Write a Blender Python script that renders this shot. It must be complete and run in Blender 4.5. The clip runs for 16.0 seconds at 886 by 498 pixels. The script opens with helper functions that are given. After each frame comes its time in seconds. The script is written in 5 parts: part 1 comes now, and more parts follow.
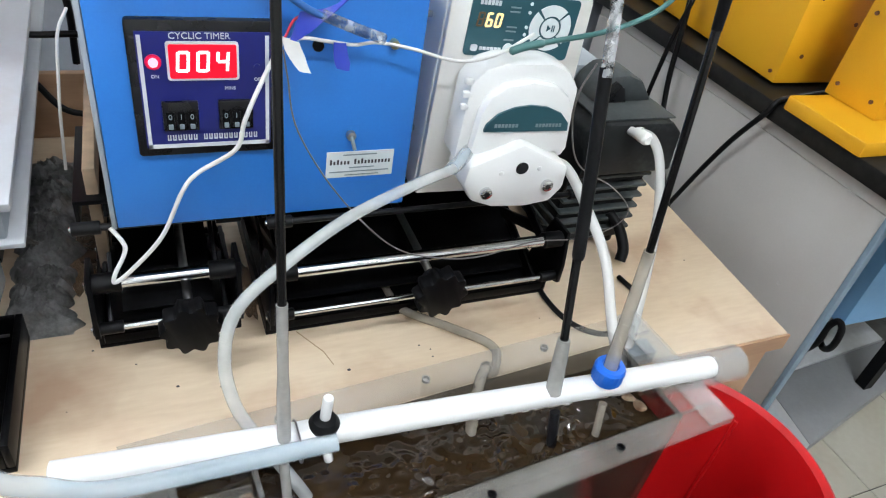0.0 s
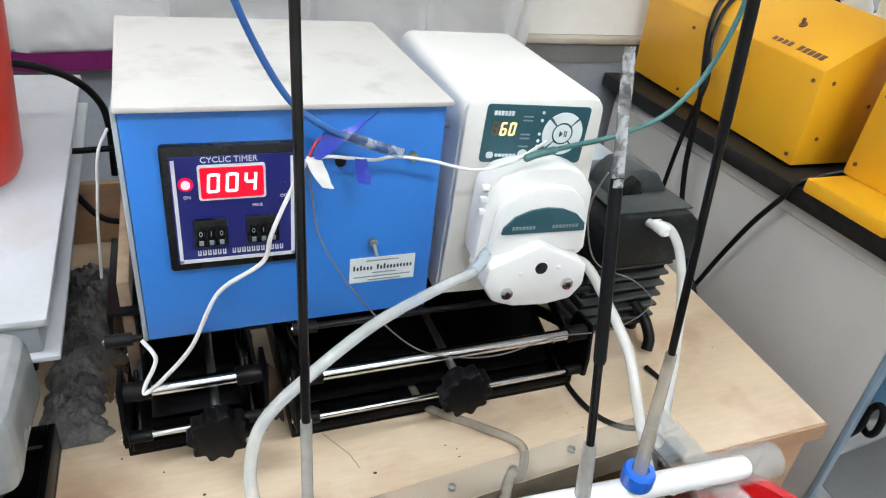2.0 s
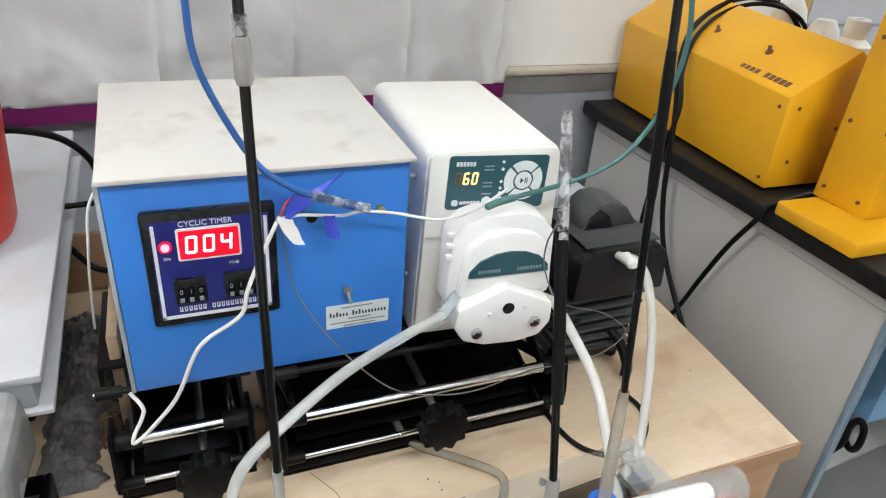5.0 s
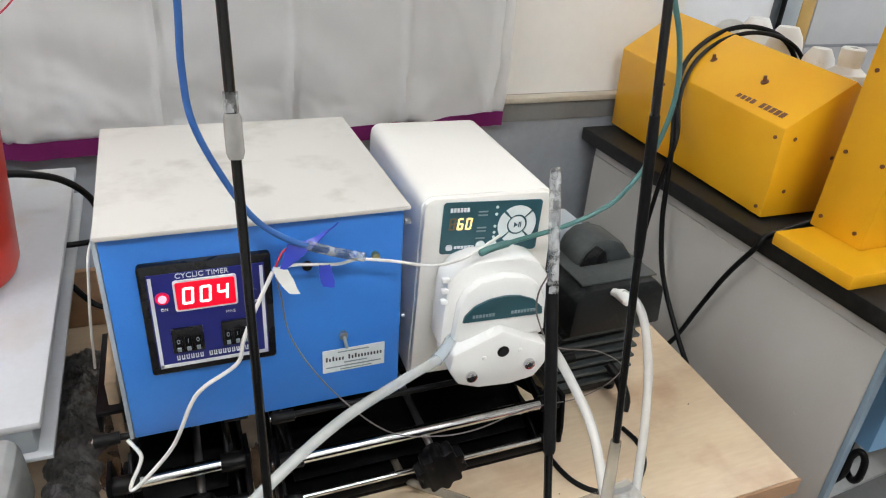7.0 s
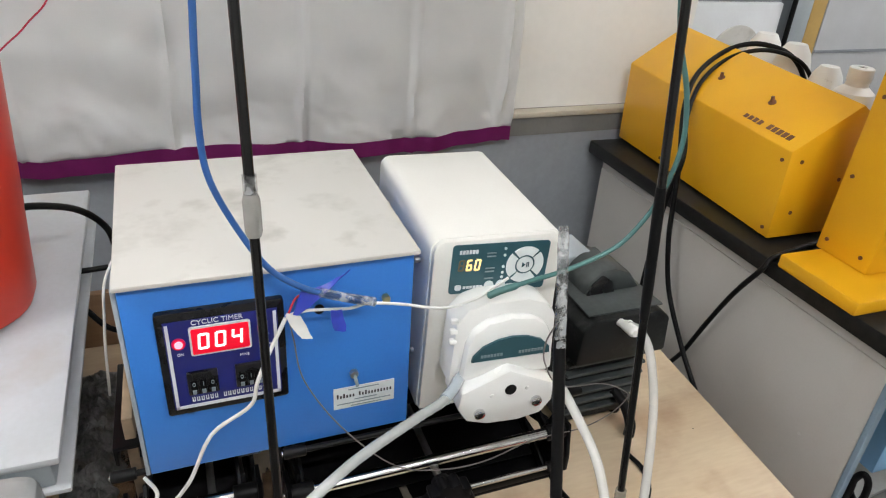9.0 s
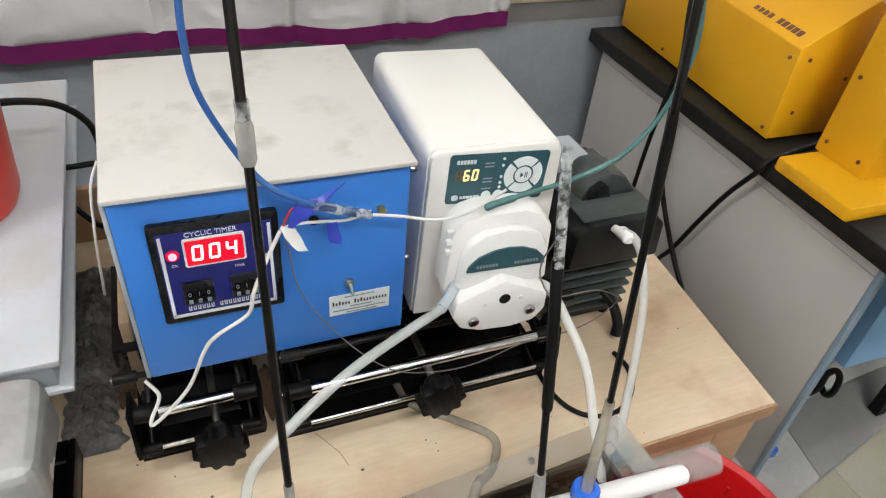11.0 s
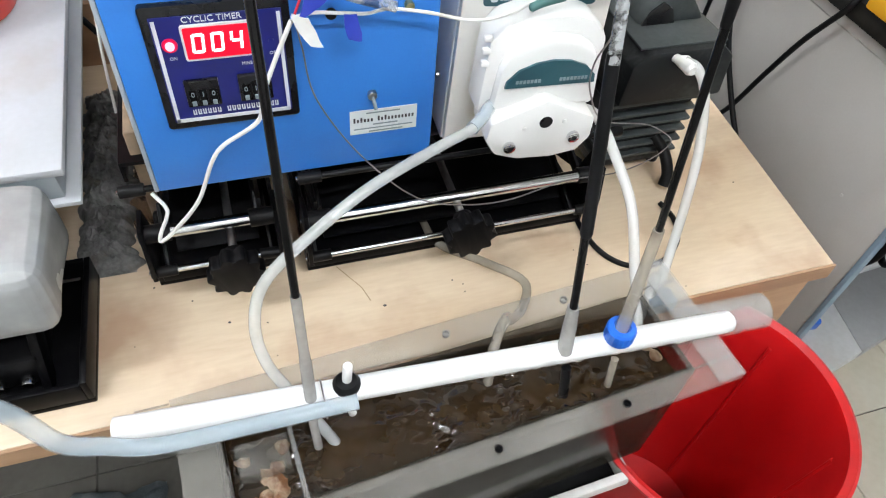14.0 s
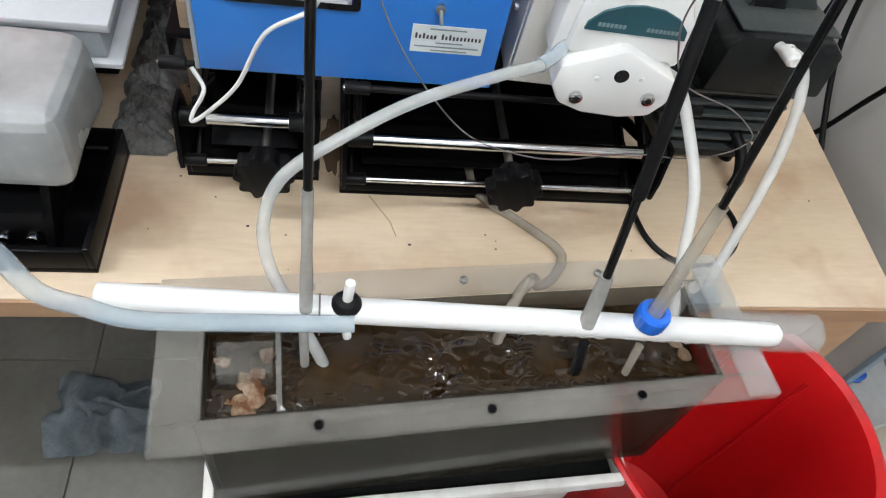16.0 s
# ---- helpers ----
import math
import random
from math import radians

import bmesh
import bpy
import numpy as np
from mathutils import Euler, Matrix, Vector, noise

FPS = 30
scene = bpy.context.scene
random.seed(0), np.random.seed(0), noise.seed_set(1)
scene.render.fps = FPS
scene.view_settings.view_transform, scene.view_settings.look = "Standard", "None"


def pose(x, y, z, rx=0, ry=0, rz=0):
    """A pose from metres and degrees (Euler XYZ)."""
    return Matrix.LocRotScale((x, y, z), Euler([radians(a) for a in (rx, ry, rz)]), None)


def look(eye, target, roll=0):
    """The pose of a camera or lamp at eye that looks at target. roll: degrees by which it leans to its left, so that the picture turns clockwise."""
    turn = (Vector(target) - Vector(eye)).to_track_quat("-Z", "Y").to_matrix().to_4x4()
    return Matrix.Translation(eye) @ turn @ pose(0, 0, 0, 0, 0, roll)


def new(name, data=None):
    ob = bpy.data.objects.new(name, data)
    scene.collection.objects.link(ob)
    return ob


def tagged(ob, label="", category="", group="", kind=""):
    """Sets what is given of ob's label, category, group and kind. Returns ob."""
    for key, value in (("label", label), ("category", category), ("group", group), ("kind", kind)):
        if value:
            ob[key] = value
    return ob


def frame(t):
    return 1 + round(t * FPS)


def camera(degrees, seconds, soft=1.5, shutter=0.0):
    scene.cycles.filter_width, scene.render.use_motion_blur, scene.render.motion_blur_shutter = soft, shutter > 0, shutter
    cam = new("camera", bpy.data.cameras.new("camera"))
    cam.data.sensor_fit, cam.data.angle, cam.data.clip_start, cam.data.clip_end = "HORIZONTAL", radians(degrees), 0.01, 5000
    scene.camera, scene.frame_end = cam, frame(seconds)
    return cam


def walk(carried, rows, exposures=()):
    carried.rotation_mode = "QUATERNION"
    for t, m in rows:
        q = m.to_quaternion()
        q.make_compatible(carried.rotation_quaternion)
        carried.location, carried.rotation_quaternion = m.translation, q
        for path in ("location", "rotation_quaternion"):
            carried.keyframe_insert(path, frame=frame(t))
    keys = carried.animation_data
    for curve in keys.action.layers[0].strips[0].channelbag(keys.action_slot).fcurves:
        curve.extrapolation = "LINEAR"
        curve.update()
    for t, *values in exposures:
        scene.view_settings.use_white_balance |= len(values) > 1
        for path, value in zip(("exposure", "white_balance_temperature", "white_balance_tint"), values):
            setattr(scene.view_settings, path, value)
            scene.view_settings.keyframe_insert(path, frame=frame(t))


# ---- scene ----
cam = camera(66.6, 16.0, soft=1.15)
PATH = [
    (0, (0.107, -0.014, 1.245), (0.865, 1.397, 0.047), 10.9),
    (0.5, (0.111, -0.016, 1.262), (0.87, 1.419, 0.095), 10.2),
    (1, (0.116, -0.016, 1.275), (0.895, 1.464, 0.179), 9.1),
    (1.5, (0.115, -0.013, 1.279), (0.872, 1.532, 0.258), 7.9),
    (2, (0.111, -0.01, 1.276), (0.819, 1.558, 0.256), 7.1),
    (2.5, (0.106, -0.01, 1.291), (0.817, 1.58, 0.307), 7.0),
    (3, (0.117, -0.018, 1.286), (0.806, 1.576, 0.294), 5.9),
    (3.2, (0.117, -0.021, 1.295), (0.804, 1.571, 0.299), 5.8),
    (5.3, (0.141, -0.045, 1.328), (0.849, 1.553, 0.356), 4.5),
    (5.5, (0.143, -0.046, 1.329), (0.86, 1.547, 0.356), 4.7),
    (6, (0.144, -0.044, 1.343), (0.862, 1.561, 0.39), 4.8),
    (6.5, (0.144, -0.042, 1.355), (0.854, 1.581, 0.426), 4.8),
    (7, (0.149, -0.037, 1.365), (0.846, 1.587, 0.428), 4.1),
    (7.5, (0.151, -0.031, 1.374), (0.843, 1.597, 0.441), 3.9),
    (8, (0.148, -0.025, 1.388), (0.829, 1.616, 0.47), 4.1),
    (8.2, (0.147, -0.024, 1.394), (0.828, 1.62, 0.479), 4.3),
    (10.3, (0.148, 0.002, 1.452), (0.809, 1.508, 0.315), 4.6),
    (10.5, (0.147, 0.008, 1.452), (0.812, 1.49, 0.285), 5.6),
    (11, (0.148, 0.012, 1.444), (0.807, 1.431, 0.2), 6.1),
    (11.5, (0.151, 0.016, 1.427), (0.779, 1.372, 0.098), 6.3),
    (12, (0.155, 0.02, 1.405), (0.765, 1.306, 0.0), 7.2),
    (12.5, (0.162, 0.024, 1.391), (0.747, 1.292, -0.041), 6.7),
    (13, (0.164, 0.026, 1.37), (0.706, 1.267, -0.101), 6.1),
    (13.5, (0.17, 0.023, 1.356), (0.685, 1.245, -0.142), 5.6),
    (14, (0.17, 0.022, 1.343), (0.662, 1.232, -0.172), 6.6),
    (14.5, (0.174, 0.019, 1.324), (0.671, 1.207, -0.206), 10.5),
    (15, (0.175, 0.011, 1.304), (0.615, 1.198, -0.244), 13.6),
    (15.5, (0.177, 0.008, 1.29), (0.553, 1.196, -0.275), 16.1),
    (16, (0.194, 0.018, 1.273), (0.553, 1.211, -0.292), 14.7),
]
walk(cam, [(t, look(eye, target, roll)) for t, eye, target, roll in PATH],
     [(0, 0.06, 6400, 8), (1, 0.12, 6500, 8), (3, 0.13, 6600, 8), (5.5, -0.03, 6900, 9), (7, -0.12, 6950, 10), (8, -0.18, 6950, 10), (10.5, -0.2, 7150, 10), (11.5, 0.03, 7050, 10), (13, 0.24, 6650, 9), (14.5, 0.16, 6650, 9), (16, -0.04, 6650, 9)])

# ---- light ----
world = bpy.data.worlds.new("room_air")
scene.world = world
world.use_nodes = True
world.node_tree.nodes["Background"].inputs[0].default_value = (0.9, 0.95, 1.0, 1)
world.node_tree.nodes["Background"].inputs[1].default_value = 0.05
LAMP_GLOW = 205.0
LAMP_COLOUR = (0.93, 0.98, 1.06)


# ---- materials ----
def mat(name, a, b=None, rough=0.5, metal=0.0, scale=8.0, fine=120.0, bump=0.1, stretch=(1, 1, 1), spread=(0.35, 0.65),
        alpha=1.0, glow=0.0, transmission=0.0, fine_mix=0.25, rough_var=0.1, spec=0.5, stain=None):
    """Two tones by a broad and a fine noise, relief and uneven gloss."""
    m = bpy.data.materials.new(name)
    m.use_nodes = True
    nt = m.node_tree
    n, l = nt.nodes, nt.links
    p = n["Principled BSDF"]
    b = b or tuple(c * 0.8 for c in a)
    tc = n.new("ShaderNodeTexCoord")
    mp = n.new("ShaderNodeMapping")
    mp.inputs["Scale"].default_value = stretch
    l.new(tc.outputs["Object"], mp.inputs["Vector"])
    big, small = n.new("ShaderNodeTexNoise"), n.new("ShaderNodeTexNoise")
    for tex, s, d in ((big, scale, 5.0), (small, fine, 3.0)):
        tex.inputs["Scale"].default_value = s
        tex.inputs["Detail"].default_value = d
        l.new(mp.outputs["Vector"], tex.inputs["Vector"])
    ramp = n.new("ShaderNodeMapRange")
    ramp.inputs["From Min"].default_value, ramp.inputs["From Max"].default_value = spread
    add = n.new("ShaderNodeMix")
    add.inputs["Factor"].default_value = fine_mix
    l.new(big.outputs["Fac"], add.inputs["A"])
    l.new(small.outputs["Fac"], add.inputs["B"])
    l.new(add.outputs["Result"], ramp.inputs["Value"])
    mix = n.new("ShaderNodeMix")
    mix.data_type = "RGBA"
    mix.inputs["A"].default_value = (*a, 1)
    mix.inputs["B"].default_value = (*b, 1)
    l.new(ramp.outputs["Result"], mix.inputs["Factor"])
    colour = mix.outputs["Result"]
    if stain:
        tone, s_scale, s_lo, s_hi = stain
        blot = n.new("ShaderNodeTexNoise")
        blot.inputs["Scale"].default_value = s_scale
        blot.inputs["Detail"].default_value = 4.0
        l.new(tc.outputs["Object"], blot.inputs["Vector"])
        sr = n.new("ShaderNodeMapRange")
        sr.inputs["From Min"].default_value, sr.inputs["From Max"].default_value = s_lo, s_hi
        sr.inputs["To Max"].default_value = 0.75
        l.new(blot.outputs["Fac"], sr.inputs["Value"])
        over = n.new("ShaderNodeMix")
        over.data_type = "RGBA"
        over.inputs["B"].default_value = (*tone, 1)
        l.new(sr.outputs["Result"], over.inputs["Factor"])
        l.new(colour, over.inputs["A"])
        colour = over.outputs["Result"]
    l.new(colour, p.inputs["Base Color"])
    rr = n.new("ShaderNodeMapRange")
    rr.inputs["To Min"].default_value, rr.inputs["To Max"].default_value = max(0.02, rough - rough_var), min(1, rough + rough_var)
    l.new(big.outputs["Fac"], rr.inputs["Value"])
    l.new(rr.outputs["Result"], p.inputs["Roughness"])
    p.inputs["Metallic"].default_value = metal
    p.inputs["Specular IOR Level"].default_value = spec
    if bump:
        bp = n.new("ShaderNodeBump")
        bp.inputs["Strength"].default_value = bump
        bp.inputs["Distance"].default_value = 0.002
        l.new(add.outputs["Result"], bp.inputs["Height"])
        l.new(bp.outputs["Normal"], p.inputs["Normal"])
    if glow:
        p.inputs["Emission Color"].default_value = (*a, 1)
        p.inputs["Emission Strength"].default_value = glow
    p.inputs["Alpha"].default_value = alpha
    p.inputs["Transmission Weight"].default_value = transmission
    return m


BLUE = mat("blue_enamel", (0.025, 0.17, 0.58), (0.03, 0.2, 0.62), 0.38, scale=5, fine=400, bump=0.08)
LID = mat("dusty_white_lid", (0.52, 0.505, 0.475), (0.37, 0.355, 0.325), 0.6, scale=11, fine=70, spread=(0.5, 0.82), stain=((0.3, 0.28, 0.25), 14.0, 0.6, 0.8))
PUMP = mat("white_abs", (0.75, 0.74, 0.7), (0.71, 0.69, 0.65), 0.35, scale=6, fine=300, bump=0.03)
HEAD = mat("white_gloss_plastic", (0.8, 0.8, 0.78), (0.77, 0.77, 0.75), 0.25, scale=6, fine=300, bump=0.02)
PANEL = mat("teal_membrane", (0.015, 0.07, 0.09), (0.02, 0.08, 0.1), 0.35, bump=0.02)
KEY_WHITE = mat("white_keys", (0.7, 0.75, 0.75), None, 0.4, bump=0.02)
AMBER = mat("amber_digits", (1.0, 0.72, 0.3), (1.0, 0.72, 0.3), 0.4, glow=0.75, bump=0)
AMBER_OFF = mat("unlit_digit", (0.16, 0.1, 0.05), None, 0.4, bump=0)
RED_GLOW = mat("red_display", (0.75, 0.0, 0.02), (0.7, 0.0, 0.02), 0.3, glow=0.5, bump=0)
WHITE_GLOW = mat("lit_segments", (1.0, 0.8, 0.8), (1.0, 0.8, 0.8), 0.3, glow=1.1, bump=0)
RED_HALO = mat("red_halo", (0.45, 0.0, 0.05), (0.45, 0.0, 0.05), 0.3, glow=0.3, bump=0)
LED_GLOW = mat("red_lamp", (1.0, 0.12, 0.16), (1.0, 0.12, 0.16), 0.3, glow=5.0, bump=0)
NAVY = mat("navy_face", (0.008, 0.012, 0.13), (0.01, 0.014, 0.15), 0.3, bump=0.02)
WHITE_INK = mat("white_print", (0.75, 0.77, 0.8), None, 0.5, bump=0)
GREY_INK = mat("grey_print", (0.22, 0.27, 0.29), None, 0.5, bump=0)
DARK_INK = mat("dark_print", (0.05, 0.045, 0.05), None, 0.6, bump=0)
BLACK = mat("black_plastic", (0.005, 0.005, 0.006), (0.008, 0.008, 0.009), 0.28, scale=20, bump=0.05, spec=0.4)
JACK = mat("dusty_black_paint", (0.0025, 0.0025, 0.003), (0.014, 0.0135, 0.013), 0.34, scale=22, fine=160, spread=(0.55, 0.85), bump=0.12, spec=0.1)
RUBBER = mat("black_rubber", (0.003, 0.003, 0.0035), (0.007, 0.007, 0.0075), 0.45, bump=0.08, spec=0.14)
CHROME = mat("chrome", (0.75, 0.75, 0.76), (0.6, 0.6, 0.61), 0.16, metal=1.0, scale=30, bump=0.03, rough_var=0.08)
STEEL = mat("dull_steel", (0.5, 0.5, 0.5), (0.35, 0.34, 0.33), 0.35, metal=1.0, scale=40, bump=0.05)
BRASS = mat("brass", (0.6, 0.5, 0.25), None, 0.3, metal=1.0, bump=0.03)
PLY = mat("pale_laminate_wood", (0.59, 0.445, 0.3), (0.73, 0.6, 0.435), 0.38, scale=3.2, fine=30, stretch=(0.9, 5, 5), bump=0.05, spread=(0.3, 0.7), fine_mix=0.35, stain=((0.44, 0.27, 0.17), 7.5, 0.53, 0.72))
PLY_EDGE = mat("brown_wood_edge", (0.36, 0.21, 0.12), (0.46, 0.29, 0.17), 0.55, scale=5, fine=60, stretch=(0.6, 6, 6), bump=0.15)
BOARD = mat("stained_brown_board", (0.3, 0.21, 0.13), (0.1, 0.075, 0.055), 0.7, scale=7, fine=60, bump=0.3)
STAIN = mat("brown_stain", (0.34, 0.22, 0.13), (0.45, 0.32, 0.2), 0.6, bump=0)
ACRYLIC = mat("cloudy_acrylic", (0.46, 0.44, 0.4), (0.2, 0.19, 0.165), 0.14, scale=14, alpha=0.25, bump=0.05)
ACRYLIC_WALL = mat("dirty_acrylic", (0.045, 0.041, 0.032), (0.02, 0.018, 0.013), 0.12, scale=9, alpha=0.62, bump=0.03)
ACRYLIC_CLEAR = mat("clear_acrylic", (0.6, 0.62, 0.61), (0.45, 0.46, 0.44), 0.1, scale=12, alpha=0.24, bump=0.03)
WATER = mat("brown_water", (0.014, 0.0075, 0.003), (0.03, 0.017, 0.007), 0.02, scale=14, fine=40, bump=0.1, rough_var=0.0)
SLUDGE = mat("rusty_scale", (0.12, 0.045, 0.013), (0.26, 0.185, 0.12), 0.6, scale=60, fine=200, bump=0.8, spread=(0.42, 0.58))
ROD = mat("black_carbon_rod", (0.002, 0.002, 0.0022), (0.004, 0.004, 0.0045), 0.14, scale=40, bump=0.08, spec=0.4)
PVC = mat("white_pvc", (0.8, 0.8, 0.79), (0.76, 0.75, 0.72), 0.35, scale=9, fine=90, spread=(0.4, 0.8), bump=0.03, stain=((0.45, 0.43, 0.4), 55.0, 0.66, 0.82))
CAP_BLUE = mat("blue_cap", (0.01, 0.12, 0.6), (0.012, 0.14, 0.62), 0.35, bump=0.03)
SILICONE = mat("milky_silicone", (0.7, 0.72, 0.71), (0.6, 0.62, 0.61), 0.14, scale=30, alpha=0.42, bump=0.02, spec=0.8)
SILICONE_WHITE = mat("white_silicone", (0.78, 0.78, 0.76), (0.7, 0.7, 0.67), 0.25, scale=12, alpha=0.6, bump=0.02)
SILICONE_BLUE = mat("bluish_silicone", (0.6, 0.71, 0.78), (0.55, 0.66, 0.74), 0.08, scale=12, alpha=0.38, bump=0.02, spec=0.9)
SILICONE_OLD = mat("yellowed_tube", (0.48, 0.43, 0.35), (0.36, 0.32, 0.26), 0.25, scale=14, alpha=0.55, bump=0.02)
SLEEVE = mat("grey_sleeve", (0.42, 0.41, 0.39), (0.33, 0.32, 0.3), 0.2, scale=30, alpha=0.68, bump=0.05)
# Hard light and dark patches paint the glints of clear glass into the tone.
CLEAR_TUBE = mat("glint_clear_tube", (0.7, 0.72, 0.73), (0.06, 0.06, 0.06), 0.05, scale=110, alpha=0.4, bump=1.0, spec=1.0, spread=(0.44, 0.56), rough_var=0.03)
CABLE_BLUE = mat("blue_cable", (0.012, 0.07, 0.26), (0.02, 0.1, 0.3), 0.4, bump=0.03)
CABLE_GREEN = mat("green_cable", (0.04, 0.13, 0.12), (0.07, 0.17, 0.165), 0.4, bump=0.03)
CABLE_WHITE = mat("white_cable", (0.74, 0.73, 0.7), (0.62, 0.61, 0.58), 0.45, bump=0.05)
WIRE_GREY = mat("thin_grey_wire", (0.16, 0.14, 0.14), None, 0.4, bump=0)
WIRE_RED = mat("red_wire", (0.5, 0.02, 0.05), None, 0.45, bump=0)
TAPE_BLUE = mat("blue_tape", (0.015, 0.03, 0.3), (0.02, 0.045, 0.4), 0.35, bump=0.1)
YELLOW = mat("yellow_powder_coat", (0.72, 0.35, 0.01), (0.77, 0.4, 0.015), 0.4, scale=5, fine=350, bump=0.06)
COUNTER = mat("black_granite", (0.007, 0.007, 0.007), (0.016, 0.016, 0.015), 0.4, scale=60, fine=400, bump=0.03, spec=0.22)
CABINET = mat("taupe_laminate", (0.46, 0.445, 0.42), (0.5, 0.485, 0.46), 0.5, scale=4, fine=200, bump=0.04)
CABINET_PALE = mat("pale_grey_laminate", (0.5, 0.49, 0.47), (0.54, 0.53, 0.51), 0.5, scale=4, fine=200, bump=0.04)
CABINET_BLUE = mat("light_blue_paint", (0.16, 0.36, 0.62), (0.2, 0.4, 0.65), 0.45, scale=5, bump=0.05)
EDGE_BLUE = mat("pale_blue_edging", (0.24, 0.33, 0.41), (0.2, 0.28, 0.35), 0.45, bump=0.05)
WALL = mat("off_white_wall", (0.76, 0.75, 0.72), (0.7, 0.69, 0.66), 0.8, scale=2.2, fine=50, bump=0.12)
WALL_GREY = mat("blue_grey_dado", (0.28, 0.3, 0.33), (0.22, 0.235, 0.26), 0.6, scale=3.5, fine=60, bump=0.12)
CEILING = mat("ceiling_paint", (0.75, 0.75, 0.73), None, 0.9, bump=0.05)
CLOTH = mat("white_cotton", (0.88, 0.88, 0.87), (0.83, 0.83, 0.83), 0.85, scale=5, fine=500, bump=0.2)
HEM = mat("magenta_hem", (0.2, 0.008, 0.12), (0.24, 0.012, 0.15), 0.8, scale=20, fine=500, bump=0.2)
SLAB_WHITE = mat("white_slab_paint", (0.66, 0.67, 0.67), (0.52, 0.52, 0.5), 0.5, scale=6, fine=70, bump=0.1)
SLAB_GREY = mat("grey_slab_stone", (0.36, 0.36, 0.36), (0.3, 0.3, 0.295), 0.45, scale=5, fine=90, bump=0.08)
GRIME = mat("grey_grime", (0.2, 0.18, 0.16), (0.5, 0.48, 0.45), 0.7, scale=80, bump=0.4)
# One tile in a lit cream and a darker tone holding the table's shade.
FLOOR_CREAM_LIT = mat("lit_cream_tile", (0.6, 0.57, 0.48), (0.48, 0.44, 0.34), 0.4, scale=4, fine=60, bump=0.08, spread=(0.3, 0.7))
FLOOR_SHADED = mat("shaded_floor_tile", (0.165, 0.157, 0.138), (0.085, 0.08, 0.068), 0.55, scale=5, fine=60, bump=0.1, spread=(0.3, 0.7))
GROUT = mat("dark_grout", (0.12, 0.11, 0.1), None, 0.9, bump=0.2)
BUCKET = mat("red_bucket_plastic", (0.55, 0.008, 0.01), (0.5, 0.01, 0.012), 0.35, scale=5, fine=150, bump=0.05)
RED_TUB = mat("red_plastic", (0.6, 0.035, 0.018), (0.55, 0.04, 0.02), 0.35, scale=5, bump=0.04)
PAINT_WHITE = mat("white_paint", (0.72, 0.74, 0.76), (0.66, 0.67, 0.69), 0.45, scale=7, fine=120, bump=0.05)
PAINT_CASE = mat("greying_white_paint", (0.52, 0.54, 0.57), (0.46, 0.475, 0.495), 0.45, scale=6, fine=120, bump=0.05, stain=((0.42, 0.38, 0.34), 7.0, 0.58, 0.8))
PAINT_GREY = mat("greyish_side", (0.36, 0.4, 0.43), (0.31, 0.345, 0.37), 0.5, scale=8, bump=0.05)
BAG = mat("cloudy_plastic_bag", (0.27, 0.28, 0.28), (0.42, 0.43, 0.43), 0.25, scale=9, fine=40, bump=0.25, alpha=0.96)
WOOL = mat("grey_dust_wool", (0.36, 0.355, 0.345), (0.12, 0.115, 0.11), 0.95, scale=30, fine=220, bump=1.0, stain=((0.2, 0.13, 0.08), 18.0, 0.55, 0.75))
RAG = mat("grey_blue_rag", (0.3, 0.35, 0.38), (0.13, 0.155, 0.17), 0.9, scale=14, fine=300, bump=0.4)
FOAM = mat("white_foam", (0.72, 0.71, 0.68), (0.6, 0.58, 0.55), 0.7, scale=40, bump=0.4)
LAMP = mat("lamp_tube", LAMP_COLOUR, LAMP_COLOUR, 0.5, glow=LAMP_GLOW, bump=0)
DUSTY = mat("dusty_grey_plastic", (0.022, 0.028, 0.029), (0.065, 0.074, 0.074), 0.55, scale=14, fine=120, spread=(0.35, 0.75), bump=0.15)
AIRPUMP = mat("dusty_charcoal_casting", (0.008, 0.009, 0.01), (0.045, 0.05, 0.05), 0.45, scale=16, fine=140, spread=(0.5, 0.8), bump=0.15, spec=0.2)


# ---- builders ----
def world_of(ob):
    m = ob.matrix_basis.copy()
    while ob.parent:
        m = ob.parent.matrix_basis @ ob.matrix_parent_inverse @ m if not ob.parent.parent else ob.matrix_parent_inverse @ m
        ob = ob.parent
    return m


PLACE = {}


def thing(name, at, label, category, group="", kind="", turn=0, moved=(0, 0, 0), spin=0, size=(1, 1, 1)):
    """An Empty at a thing's base. Its parts are drawn in the room's axes round that base, or in its own where local is used;
    moved, spin and size then set the whole thing on its place."""
    ob = new(name)
    ob.empty_display_size = 0.02
    m = pose(*at, 0, 0, turn)
    ob.matrix_basis = Matrix.Translation(moved) @ m @ Matrix.Rotation(radians(spin), 4, "Z") @ Matrix.Diagonal((*size, 1))
    PLACE[ob.name] = m
    return tagged(ob, label, category, group, kind)


